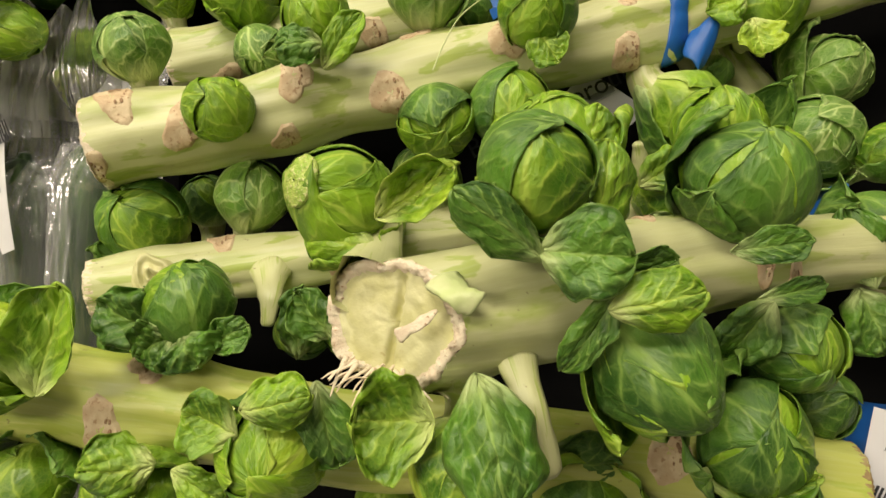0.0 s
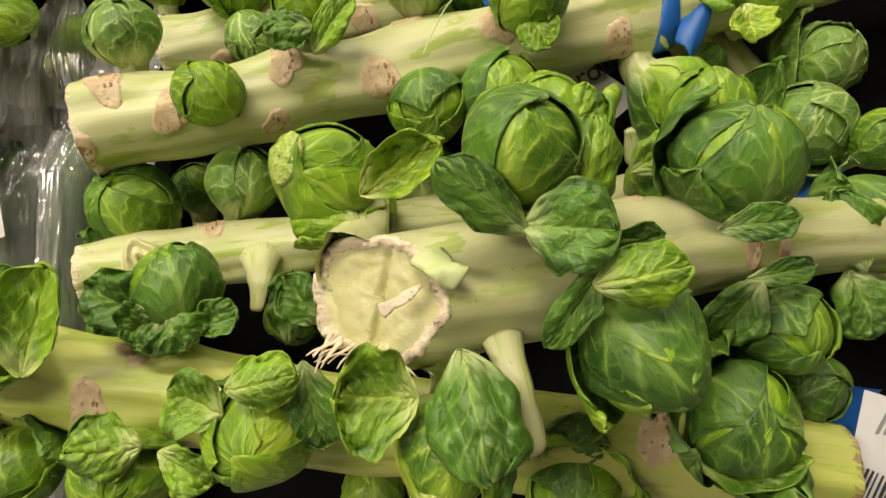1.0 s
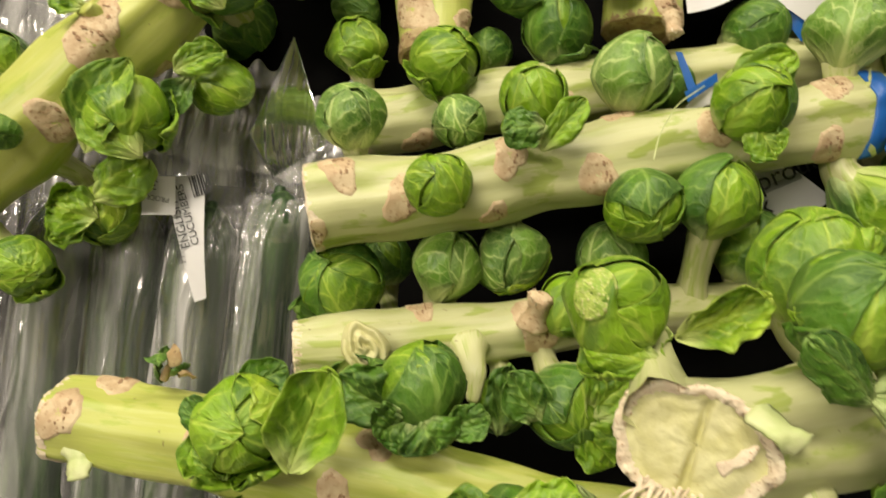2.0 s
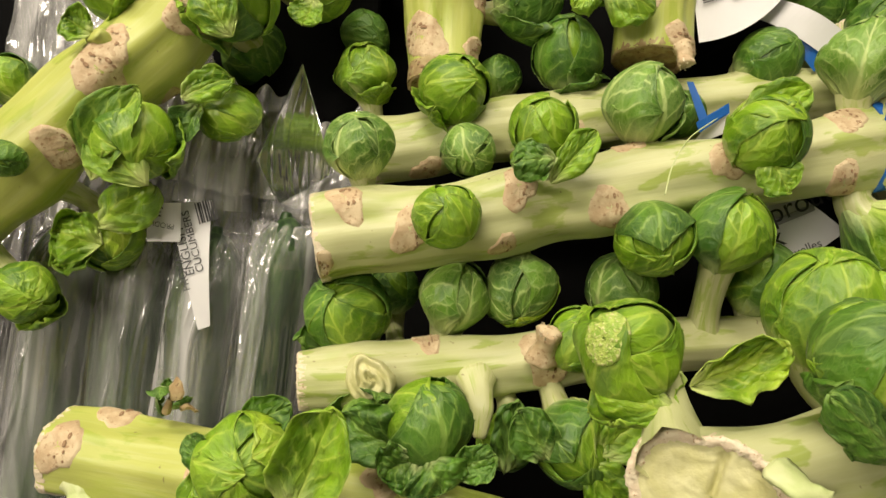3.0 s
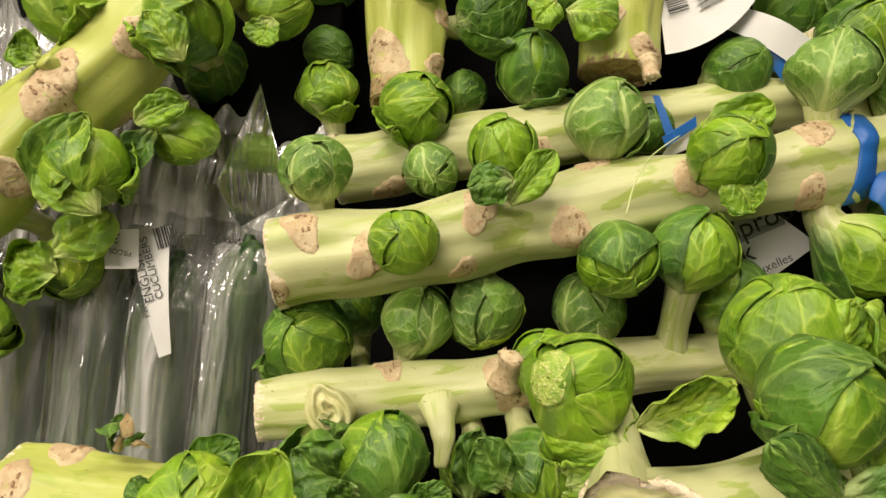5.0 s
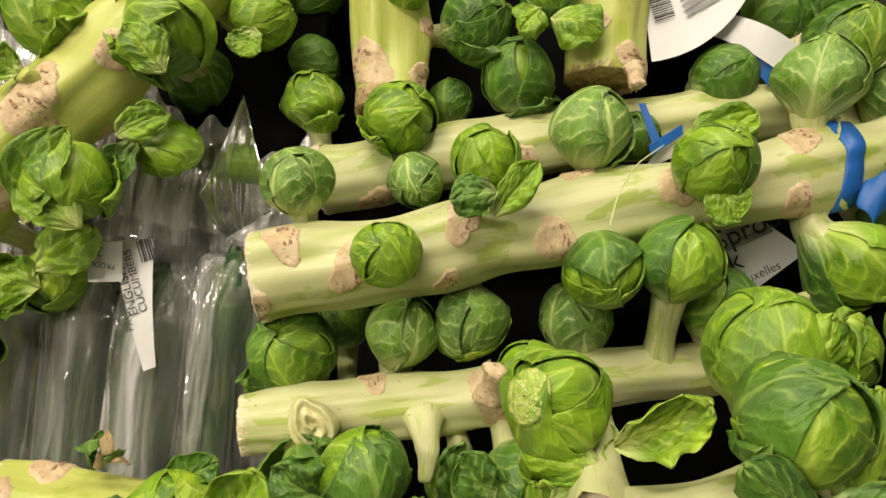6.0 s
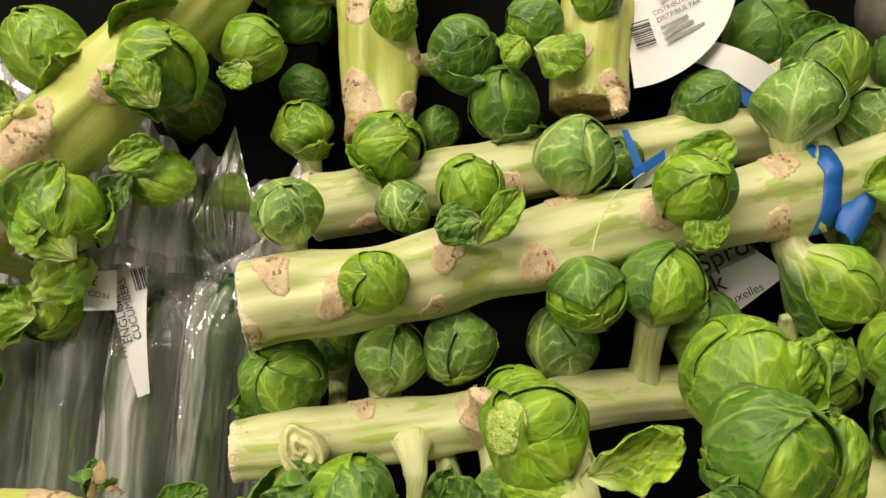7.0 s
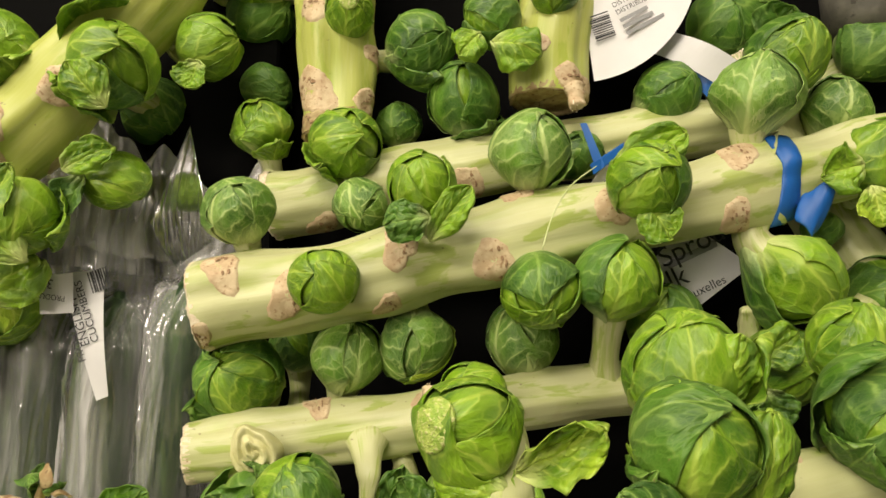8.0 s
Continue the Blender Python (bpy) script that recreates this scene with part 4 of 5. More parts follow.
free_leaf(spr, (0.0099, -0.0377, -0.1960), (0.0183, -0.0722, -0.1800), 0.0267, 0.18, seed=24, cup=-0.7, bend=0.22, crimp=1.3)
spr = sprout(front, (0.1390, -0.0383, -0.2609), 0.0179, seed=47, crown=(0.1, -0.3, 0.9), loose=[(-0.4, -0.9, 0.2, 0.2, 1.0)], tone=0.3)
free_leaf(spr, (0.1201, -0.0193, -0.2380), (0.1054, -0.0418, -0.2460), 0.0198, 0.20, seed=25, cup=0.4)
free_leaf(spr, (0.1158, -0.0185, -0.2420), (0.1444, -0.0129, -0.2460), 0.0097, 0.15, seed=26, cup=0.5)
spr = sprout(front, (0.1936, 0.0044, -0.2934), 0.0214, seed=48, crown=(-0.1, 0.3, 0.9), loose=[(-0.8, 0.5, 0.3, 0.2, 1.0)], tone=0.22)
free_leaf(spr, (0.1786, -0.0163, -0.2720), (0.1646, 0.0185, -0.2700), 0.0187, 0.20, seed=27, cup=0.4, crimp=1.5)
free_leaf(spr, (0.1734, -0.0164, -0.2750), (0.1842, -0.0440, -0.2700), 0.0258, 0.20, seed=28, cup=0.3, crimp=1.5)
# long stalk across the front
long = stalk([(-0.2757, -0.0575, -0.3000), (-0.2232, -0.0580, -0.2970), (-0.1271, -0.0688, -0.2880), (-0.0394, -0.0802, -0.2800), (0.0919, -0.0916, -0.2780), (0.1687, -0.1001, -0.2750)], [0.0190, 0.0200, 0.0205, 0.0200, 0.0200, 0.0190], 'long yellow-green stalk of leafy sprouts across the front', seed=12, tint=1)
spr = sprout(long, (-0.1754, -0.0413, -0.2553), 0.0188, seed=61, crown=(0.0, 0.1, 0.95), loose=[(-0.6, -0.8, 0.1, 0.2, 1.0), (0.5, -0.8, 0.2, 0.2, 1.0)], tone=0.6)
free_leaf(spr, (-0.1537, -0.0552, -0.2480), (-0.1385, -0.0114, -0.2400), 0.0262, 0.40, seed=29, cup=0.5, bend=0.1)
free_leaf(spr, (-0.1844, -0.0422, -0.2520), (-0.1980, -0.0306, -0.2500), 0.0130, 0.25, seed=30, cup=0.5)
free_leaf(spr, (-0.1814, -0.0662, -0.2580), (-0.1929, -0.0496, -0.2520), 0.0154, 0.35, seed=31)
free_leaf(spr, (-0.1810, -0.0283, -0.2620), (-0.1602, -0.0172, -0.2600), 0.0157, 0.20, seed=32)
spr = sprout(long, (-0.1067, -0.0231, -0.2754), 0.0184, seed=62, crown=(0.1, 0.6, 0.8), loose=[], tone=0.25)
free_leaf(spr, (-0.1133, -0.0358, -0.2680), (-0.1425, -0.0210, -0.2700), 0.0231, 0.15, seed=33, cup=0.4, crimp=1.7)
free_leaf(spr, (-0.1097, -0.0344, -0.2650), (-0.1230, -0.0430, -0.2620), 0.0204, 0.20, seed=34, cup=0.4, crimp=1.7)
free_leaf(spr, (-0.1044, -0.0342, -0.2630), (-0.0979, -0.0458, -0.2580), 0.0247, 0.20, seed=35, cup=0.4, crimp=1.5)
free_leaf(spr, (-0.0954, -0.0390, -0.2660), (-0.0776, -0.0309, -0.2640), 0.0141, 0.20, seed=36, cup=0.3, crimp=1.5)
spr = sprout(long, (-0.0643, -0.0753, -0.2449), 0.0199, seed=63, crown=(0.1, -0.4, 0.9), loose=[(0.1, 0.9, 0.5, 0.1, 0.95)], tone=0.6)
free_leaf(spr, (-0.0726, -0.0658, -0.2320), (-0.0933, -0.0575, -0.2350), 0.0231, 0.40, seed=37, cup=0.4)
free_leaf(spr, (-0.0454, -0.0474, -0.2350), (-0.0376, -0.0811, -0.2400), 0.0215, 0.12, seed=38, cup=0.3)
free_leaf(spr, (-0.0703, -0.0560, -0.2280), (-0.0444, -0.0497, -0.2260), 0.0186, 0.40, seed=39, cup=-0.6, bend=0.2)
spr = sprout(long, (-0.1255, -0.1033, -0.2672), 0.0195, seed=64, crown=(0.1, -0.2, 0.95), loose=[(0.3, 0.9, 0.3, 0.2, 1.0)], tone=0.6)
free_leaf(spr, (-0.1096, -0.0821, -0.2500), (-0.1367, -0.0827, -0.2450), 0.0234, 0.40, seed=40, cup=-0.3, crimp=1.6)
free_leaf(spr, (-0.1041, -0.0848, -0.2520), (-0.0829, -0.0971, -0.2500), 0.0162, 0.30, seed=41, cup=0.3, crimp=1.5)
# Tone lowered: the shade of this front corner is put into the leaves.
spr = sprout(long, (0.1173, -0.0724, -0.2500), 0.0210, seed=65, crown=(0.0, 0.1, 0.95), loose=[(0.45, -0.9, 0.3, 0.2, 1.05), (-0.9, -0.4, 0.25, 0.2, 1.0), (-0.4, 0.9, 0.1, 0.2, 1.0)], tone=0.25)
free_leaf(spr, (0.0933, -0.0811, -0.2400), (0.1350, -0.0786, -0.2320), 0.0193, 0.35, seed=42, cup=0.6, bend=-0.5, facing=(0, 0.7, 0.7))
spr = sprout(long, (0.0557, -0.1064, -0.2635), 0.0185, seed=66, crown=(-0.1, -0.4, 0.9), loose=[(0.9, 0.3, 0.2, 0.3, 1.0), (-0.5, 0.8, 0.2, 0.3, 0.9)], tone=0.5)
spr = sprout(long, (0.0603, -0.0881, -0.2867), 0.0147, seed=67, crown=(0.4, 0.5, 0.8), loose=[], tone=0.2)
free_leaf(spr, (0.0397, -0.0834, -0.2620), (0.0701, -0.0844, -0.2580), 0.0224, 0.15, seed=43, cup=0.3, crimp=1.4)
# Very low tone, painting in the shadow this sprout sits in.
spr = sprout(long, (0.1596, -0.0669, -0.2799), 0.0149, seed=68, crown=(0.7, 0.3, 0.6), tone=0.12)
spr = sprout(long, (-0.1794, -0.1011, -0.2813), 0.0193, seed=69, crown=(-0.3, -0.4, 0.9), loose=[(0.8, 0.5, 0.2, 0.4, 1.0), (-0.7, 0.5, 0.2, 0.3, 1.0)], tone=0.25)
spr = sprout(long, (-0.0259, -0.1134, -0.2886), 0.0136, seed=70, crown=(0.0, -0.9, 0.4), tone=0.8)
# thick stalk in the upper corner by the cucumbers
corner = stalk([(-0.3835, 0.0333, -0.3350), (-0.3286, 0.0922, -0.3400), (-0.2923, 0.1343, -0.3450), (-0.2615, 0.1716, -0.3520), (-0.2003, 0.2660, -0.3750)], [0.0235, 0.0235, 0.0225, 0.0220, 0.0210], 'thick yellow-green stalk of sprouts lying over wrapped cucumbers', seed=15, tint=1)
spr = sprout(corner, (-0.2724, 0.0954, -0.3325), 0.0205, seed=81, crown=(0.4, -0.4, 0.85), loose=[(0.8, -0.4, 0.3, 0.1, 1.0)], tone=0.75)
free_leaf(spr, (-0.2916, 0.0736, -0.3280), (-0.2649, 0.1195, -0.3150), 0.0277, 0.45, seed=44, cup=0.6, bend=0.25)
free_leaf(spr, (-0.2588, 0.0724, -0.3220), (-0.2893, 0.0965, -0.3180), 0.0234, 0.40, seed=45, cup=-0.3)
spr = sprout(corner, (-0.2356, 0.1184, -0.3569), 0.0171, seed=82, crown=(0.8, -0.3, 0.5), loose=[], stub=1.5, tone=0.5)
free_leaf(spr, (-0.2520, 0.1205, -0.3350), (-0.2262, 0.1342, -0.3350), 0.0173, 0.40, seed=46, cup=0.5, crimp=1.6)
free_leaf(spr, (-0.2457, 0.1205, -0.3450), (-0.2535, 0.0960, -0.3400), 0.0177, 0.25, seed=47, cup=0.6)
spr = sprout(corner, (-0.2317, 0.1770, -0.3396), 0.0218, seed=83, crown=(0.3, 0.3, 0.9), loose=[(-0.8, -0.6, 0.2, 0.2, 1.0), (-0.2, 0.9, 0.3, 0.2, 1.0)], tone=0.5)
free_leaf(spr, (-0.2235, 0.1514, -0.3250), (-0.2408, 0.1720, -0.3180), 0.0221, 0.40, seed=48, cup=-0.3)
spr = sprout(corner, (-0.1961, 0.2006, -0.3761), 0.0191, seed=84, crown=(0.8, 0.1, 0.5), loose=[], stub=1.4, tone=0.55)
free_leaf(spr, (-0.1935, 0.1868, -0.3600), (-0.1969, 0.1692, -0.3550), 0.0185, 0.35, seed=49)
spr = sprout(corner, (-0.2973, 0.1861, -0.3461), 0.0211, seed=85, crown=(-0.5, 0.7, 0.5), loose=[(0.6, -0.5, 0.3, 0.3, 1.0)], tone=0.55)
spr = sprout(corner, (-0.2982, 0.0440, -0.3631), 0.0181, seed=86, crown=(0.5, -0.7, 0.5), loose=[], tone=0.6)
free_leaf(spr, (-0.2923, 0.0407, -0.3450), (-0.3169, 0.0460, -0.3380), 0.0264, 0.40, seed=50, cup=0.4, crimp=1.8)
free_leaf(spr, (-0.2932, 0.0498, -0.3450), (-0.2670, 0.0734, -0.3350), 0.0293, 0.30, seed=51, cup=-0.3, crimp=1.8)
free_leaf(spr, (-0.2971, 0.0436, -0.3500), (-0.3206, 0.0263, -0.3500), 0.0211, 0.40, seed=52, crimp=1.8)
spr = sprout(corner, (-0.3266, 0.0126, -0.3358), 0.0158, seed=87, crown=(0.6, -0.2, 0.7), loose=[(0.7, -0.6, 0.3, 0.1, 1.0)], tone=0.6)
spr = sprout(corner, (-0.3243, 0.0783, -0.3090), 0.0090, seed=88, crown=(-0.2, -0.1, 0.95), tone=0.4)
# Deep in the pile: tones of 0.15 and less carry its shade.
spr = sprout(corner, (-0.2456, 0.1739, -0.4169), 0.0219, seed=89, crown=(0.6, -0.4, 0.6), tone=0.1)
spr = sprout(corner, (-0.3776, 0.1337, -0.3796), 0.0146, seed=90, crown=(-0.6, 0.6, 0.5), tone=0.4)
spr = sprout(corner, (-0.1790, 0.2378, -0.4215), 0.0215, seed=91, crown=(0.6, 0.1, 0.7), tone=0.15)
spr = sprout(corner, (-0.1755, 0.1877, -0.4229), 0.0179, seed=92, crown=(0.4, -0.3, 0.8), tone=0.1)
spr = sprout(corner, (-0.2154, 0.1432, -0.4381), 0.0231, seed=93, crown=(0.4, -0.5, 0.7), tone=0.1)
# stalk half hidden behind the middle one
back = stalk([(-0.1582, 0.1088, -0.3880), (-0.0845, 0.1264, -0.3920), (0.0162, 0.1481, -0.4000), (0.1330, 0.1724, -0.4180)], [0.0190, 0.0185, 0.0180, 0.0170], 'pale stalk of sprouts half buried under others', seed=24, tint=0)
spr = sprout(back, (-0.0994, 0.1094, -0.3647), 0.0154, seed=121, veined=True, crown=(0.0, -0.3, 0.95), tone=0.65)
spr = sprout(back, (-0.1662, 0.1559, -0.3929), 0.0173, seed=122, crown=(-0.2, 0.9, 0.4), loose=[(0.5, -0.6, 0.3, 0.3, 1.0)], stub=1.3, tone=0.4)
# Low tones put the shade behind the middle stalk into the leaf colour.
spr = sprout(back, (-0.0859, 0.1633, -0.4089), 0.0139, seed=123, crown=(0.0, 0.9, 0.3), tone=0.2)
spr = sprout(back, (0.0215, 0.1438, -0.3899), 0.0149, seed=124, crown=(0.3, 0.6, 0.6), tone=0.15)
# two stalks that point up the slope
upper_a = stalk([(-0.1215, 0.1498, -0.3900), (-0.1232, 0.2102, -0.3960), (-0.1298, 0.2712, -0.4050), (-0.1401, 0.3626, -0.4200)], [0.0180, 0.0235, 0.0235, 0.0220], 'yellow-green stalk of sprouts with a brown dried foot', seed=18, old=True, tint=1)
spr = sprout(upper_a, (-0.1099, 0.1435, -0.3718), 0.0198, seed=101, crown=(0.2, 0.2, 0.95), loose=[(-0.6, -0.7, 0.3, 0.1, 1.0)], tone=0.55)
spr = sprout(upper_a, (-0.1125, 0.2223, -0.3760), 0.0140, seed=102, crown=(0.1, 0.1, 0.95), tone=0.6, heart=True)
spr = sprout(upper_a, (-0.0723, 0.2060, -0.3881), 0.0191, seed=103, crown=(0.7, 0.2, 0.6), loose=[(0.2, -0.9, 0.3, 0.2, 1.0)], tone=0.15)
spr = sprout(upper_a, (-0.1749, 0.2515, -0.4020), 0.0170, seed=104, crown=(-0.7, 0.2, 0.6), tone=0.3)
upper_b = stalk([(0.0044, 0.1763, -0.3960), (0.0074, 0.2198, -0.4000), (0.0115, 0.2730, -0.4080), (0.0150, 0.3614, -0.4200)], [0.0225, 0.0222, 0.0220, 0.0210], 'yellow-green stalk with a dried sawn end', seed=21, tint=1, old=True)
spr = sprout(back, (-0.0454, 0.1749, -0.3934), 0.0207, seed=111, crown=(-0.1, 0.7, 0.6), loose=[(0.5, -0.8, 0.2, 0.2, 1.0)], tone=0.2)
spr = sprout(upper_b, (-0.0306, 0.2213, -0.3828), 0.0178, seed=112, crown=(-0.7, 0.2, 0.6), loose=[], tone=0.42)
free_leaf(spr, (-0.0298, 0.2031, -0.3700), (-0.0037, 0.1934, -0.3600), 0.0251, 0.35, seed=53, cup=-0.3)
free_leaf(spr, (-0.0363, 0.2079, -0.3700), (-0.0469, 0.1946, -0.3600), 0.0188, 0.60, seed=54)
spr = sprout(upper_b, (0.0070, 0.2368, -0.3795), 0.0145, seed=113, tone=0.4)
spr = sprout(back, (0.0763, 0.1843, -0.4037), 0.0192, seed=114, crown=(0.6, 0.2, 0.7), tone=0.2)
# stalk at the far side, mostly hidden by its sprouts
side = stalk([(0.1199, 0.2100, -0.4300), (0.1671, 0.1336, -0.4250), (0.2188, 0.0315, -0.4050), (0.3191, -0.0479, -0.4000)], [0.0190, 0.0190, 0.0185, 0.0180], 'stalk buried under its own sprouts', seed=27, tint=0)
spr = sprout(side, (0.1427, 0.2037, -0.3947), 0.0214, seed=131, crown=(0.2, 0.7, 0.6), tone=0.35)
# Tone 0.08: the dimness at the back, put into the leaf colour.
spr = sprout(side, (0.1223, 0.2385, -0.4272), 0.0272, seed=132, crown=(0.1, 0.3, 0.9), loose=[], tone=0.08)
free_leaf(spr, (0.1362, 0.2141, -0.4100), (0.1500, 0.2381, -0.4000), 0.0314, 0.15, seed=55, cup=0.4)
spr = sprout(side, (0.2056, 0.2190, -0.4169), 0.0219, seed=133, crown=(0.2, 0.3, 0.9), tone=0.15)
spr = sprout(side, (0.2076, 0.0635, -0.3691), 0.0241, seed=135, veined=True, crown=(0.1, 0.5, 0.85), loose=[(0.3, -0.9, 0.3, 0.2, 1.0)], tone=0.45)
spr = sprout(side, (0.2315, 0.1046, -0.3958), 0.0238, seed=136, veined=True, crown=(0.2, 0.8, 0.5), loose=[(-0.5, 0.7, 0.3, 0.2, 1.0)], tone=0.5)
spr = sprout(side, (0.2381, 0.0503, -0.3506), 0.0156, seed=137, crown=(0.3, 0.3, 0.9), tone=0.5)
spr = sprout(side, (0.1119, 0.0480, -0.2669), 0.0173, seed=138, crown=(0.0, 0.6, 0.75), loose=[(0.8, 0.4, 0.3, 0.3, 1.0)], tone=0.6)
spr = sprout(side, (0.1937, 0.0679, -0.3898), 0.0198, seed=139, crown=(0.2, 0.3, 0.9), tone=0.25)
# scars where leaves and sprouts were cut away
scar(mid, (-0.1588, 0.0688, -0.3145), 0.0090)
scar(mid, (-0.1241, 0.0590, -0.3143), 0.0088)
scar(mid, (-0.0722, 0.0837, -0.3258), 0.0082)
scar(mid, (-0.0277, 0.0796, -0.3346), 0.0096)
scar(mid, (0.0335, 0.1088, -0.3428), 0.0094)
scar(mid, (0.0966, 0.1058, -0.3569), 0.0088)
scar(mid, (0.1020, 0.1364, -0.3600), 0.0089)
scar(mid, (-0.0775, 0.0571, -0.3302), 0.0064)
scar(mid, (-0.0132, 0.1128, -0.3529), 0.0075)
scar(mid, (-0.1675, 0.0377, -0.3125), 0.0072)
scar(low, (-0.1134, 0.0011, -0.3363), 0.0065)
scar(low, (-0.0532, 0.0005, -0.3360), 0.0110)
scar(front, (0.1118, -0.0064, -0.2471), 0.0044)
scar(front, (0.1305, -0.0081, -0.2550), 0.0051)
scar(front, (0.0726, 0.0117, -0.2431), 0.0035)
scar(long, (-0.1261, -0.0509, -0.2806), 0.0078)
scar(long, (-0.1397, -0.0736, -0.2722), 0.0097)
scar(long, (0.0914, -0.0812, -0.2622), 0.0094)
scar(long, (-0.2497, -0.0367, -0.3034), 0.0097)
scar(long, (-0.2670, -0.0506, -0.2846), 0.0095)
scar(long, (-0.2027, -0.0517, -0.2787), 0.0052)
scar(corner, (-0.2897, 0.1293, -0.3228), 0.0126)
scar(corner, (-0.2864, 0.1429, -0.3239), 0.0091)
scar(corner, (-0.2512, 0.1637, -0.3342), 0.0099)
scar(corner, (-0.2696, 0.1269, -0.3580), 0.0077)
scar(corner, (-0.3062, 0.0899, -0.3273), 0.0107)
scar(upper_a, (-0.1333, 0.1762, -0.3760), 0.0135)
scar(upper_a, (-0.1008, 0.1982, -0.3908), 0.0072)
scar(upper_a, (-0.1034, 0.1709, -0.3853), 0.0084)
scar(upper_a, (-0.1324, 0.2246, -0.3786), 0.0083)
scar(upper_b, (0.0176, 0.1824, -0.3794), 0.0099)
scar(upper_b, (-0.0020, 0.2038, -0.3800), 0.0054)
scar(back, (-0.0407, 0.1246, -0.3807), 0.0082)
scar(back, (-0.1235, 0.1000, -0.3814), 0.0082)
scar(upper_a, (-0.1313, 0.1480, -0.3750), 0.0138, mat=OLD)
scar(upper_a, (-0.1157, 0.1389, -0.3769), 0.0104, mat=OLD)
for one in SCARS:
    cut_scar(*one)
for one in STALKS:
    grow_stem(one)
cut_base(low, (-0.1355, -0.0135, -0.3070), 0.0118)
# broken leaf stalks
tube("leaf_stalk", [(0.0208, -0.0269, -0.2140), (0.0261, -0.0472, -0.1950), (0.0311, -0.0687, -0.1980)], (0.0085, 0.0052, 0.0045, 0.0056), 0.0, STEMS[0], front, "broken pale leaf stalk", 0.55, 0.06, 0.12)
tube("leaf_stalk", [(-0.0875, -0.0093, -0.3350), (-0.0830, -0.0229, -0.3150), (-0.0838, -0.0368, -0.3120)], (0.013, 0.0075, 0.0045, 0.0030), 0.0, STEMS[0], low, "broken pale leaf stalk", 0.6, 0.06, 0.2)
torn_knob(low, (-0.0566, -0.0003, -0.3300), (-0.0536, 0.0165, -0.3180), 0.0065)
tube("leaf_stalk", [(0.1132, 0.0415, -0.3720), (0.1074, 0.0586, -0.3600)], 0.006, 0.004, STEMS[0], mid, "broken pale leaf stalk", 0.7, 0.06, 0.2)
tube("leaf_stalk", [(-0.2877, 0.1420, -0.3300), (-0.2942, 0.1469, -0.3200)], 0.009, 0.006, STEMS[1], corner, "broken pale leaf stalk", 0.7, 0.06, 0.2)
torn_knob(upper_b, (0.0162, 0.1814, -0.3760), (0.0181, 0.1668, -0.3700), 0.0052)
tube("leaf_stalk", [(-0.2586, -0.0614, -0.2850), (-0.2544, -0.0771, -0.2800)], (0.0075, 0.005, 0.006), 0.0, STUB, long, "torn pale flap of rind", 0.35, 0.1, 0.35)
tube("fibre", [(-0.0049, 0.0846, -0.3120), (-0.0001, 0.1002, -0.3220), (0.0081, 0.1158, -0.3250), (0.0219, 0.1262, -0.3260)], 0.0004, 0.0003, STUB, mid, "thin curled plant fibre")
# shreds and a curled flap of rind at the torn end
TORN = np.array((-0.0277, -0.0363, -0.2060))
FLAP = [(-0.0019, -0.0089, -0.1980), (0.0057, -0.0137, -0.1900), (0.0097, -0.0169, -0.1900)]
SLIVER = [(-0.0135, -0.0255, -0.1905), (-0.0081, -0.0226, -0.1900), (-0.0017, -0.0179, -0.1920)]
# blue bands
band(mid, (0.1255, 0.1293, -0.3600), 0.0125, (0.1458, 0.1095, -0.3560))
band(side, (0.1960, 0.0237, -0.3400), 0.010, (0.2032, 0.0262, -0.3350))
# paper tags and their print
CUCUMBERS = [((-0.3566, -0.2321, -0.3900), (-0.3374, 0.0524, -0.3900)), ((-0.3070, -0.2268, -0.3900), (-0.2917, 0.0525, -0.3900)), ((-0.2630, -0.2222, -0.3900), (-0.2483, 0.0541, -0.3900)), ((-0.2194, -0.2175, -0.3900), (-0.2068, 0.0658, -0.3900))]
TAG_A = [(0.0181, 0.1878, -0.3950), (0.0490, 0.1938, -0.3850), (0.0976, 0.2463, -0.3920), (0.0240, 0.2830, -0.4000)]
TAG_B = [(0.0656, 0.2092, -0.4000), (0.1046, 0.1875, -0.3950), (0.1176, 0.2012, -0.3950), (0.0755, 0.2221, -0.4000)]
TAG_B_EDGE = [(0.0881, 0.1953, -0.4020), (0.1025, 0.1772, -0.3980), (0.1092, 0.1902, -0.3960), (0.0940, 0.2026, -0.4000)]
TAG_C = [(0.0476, 0.0639, -0.3850), (0.0881, 0.0547, -0.3880), (0.1211, 0.0819, -0.3880), (0.0836, 0.1050, -0.3850)]
NAME_A, NAME_B, NAME_C = (0.0652, 0.0765, -0.3825), (0.0697, 0.0639, -0.3825), (0.0844, 0.0611, -0.3835)
TAG_D = [(0.1680, -0.1099, -0.2700), (0.2064, -0.1295, -0.2750), (0.2197, -0.0789, -0.2800), (0.1805, -0.0659, -0.2750)]
TAG_D_EDGE = [(0.1811, -0.0918, -0.3000), (0.1888, -0.0995, -0.3000), (0.2043, -0.0712, -0.3000), (0.1863, -0.0687, -0.3000)]
TAG_E = [(0.0321, 0.1319, -0.3790), (0.0471, 0.1437, -0.3790), (0.0505, 0.1345, -0.3810), (0.0256, 0.1217, -0.3810)]
TAG_E_SIDE = [(0.0210, 0.1594, -0.3760), (0.0288, 0.1362, -0.3785), (0.0331, 0.1389, -0.3785), (0.0248, 0.1595, -0.3760)]
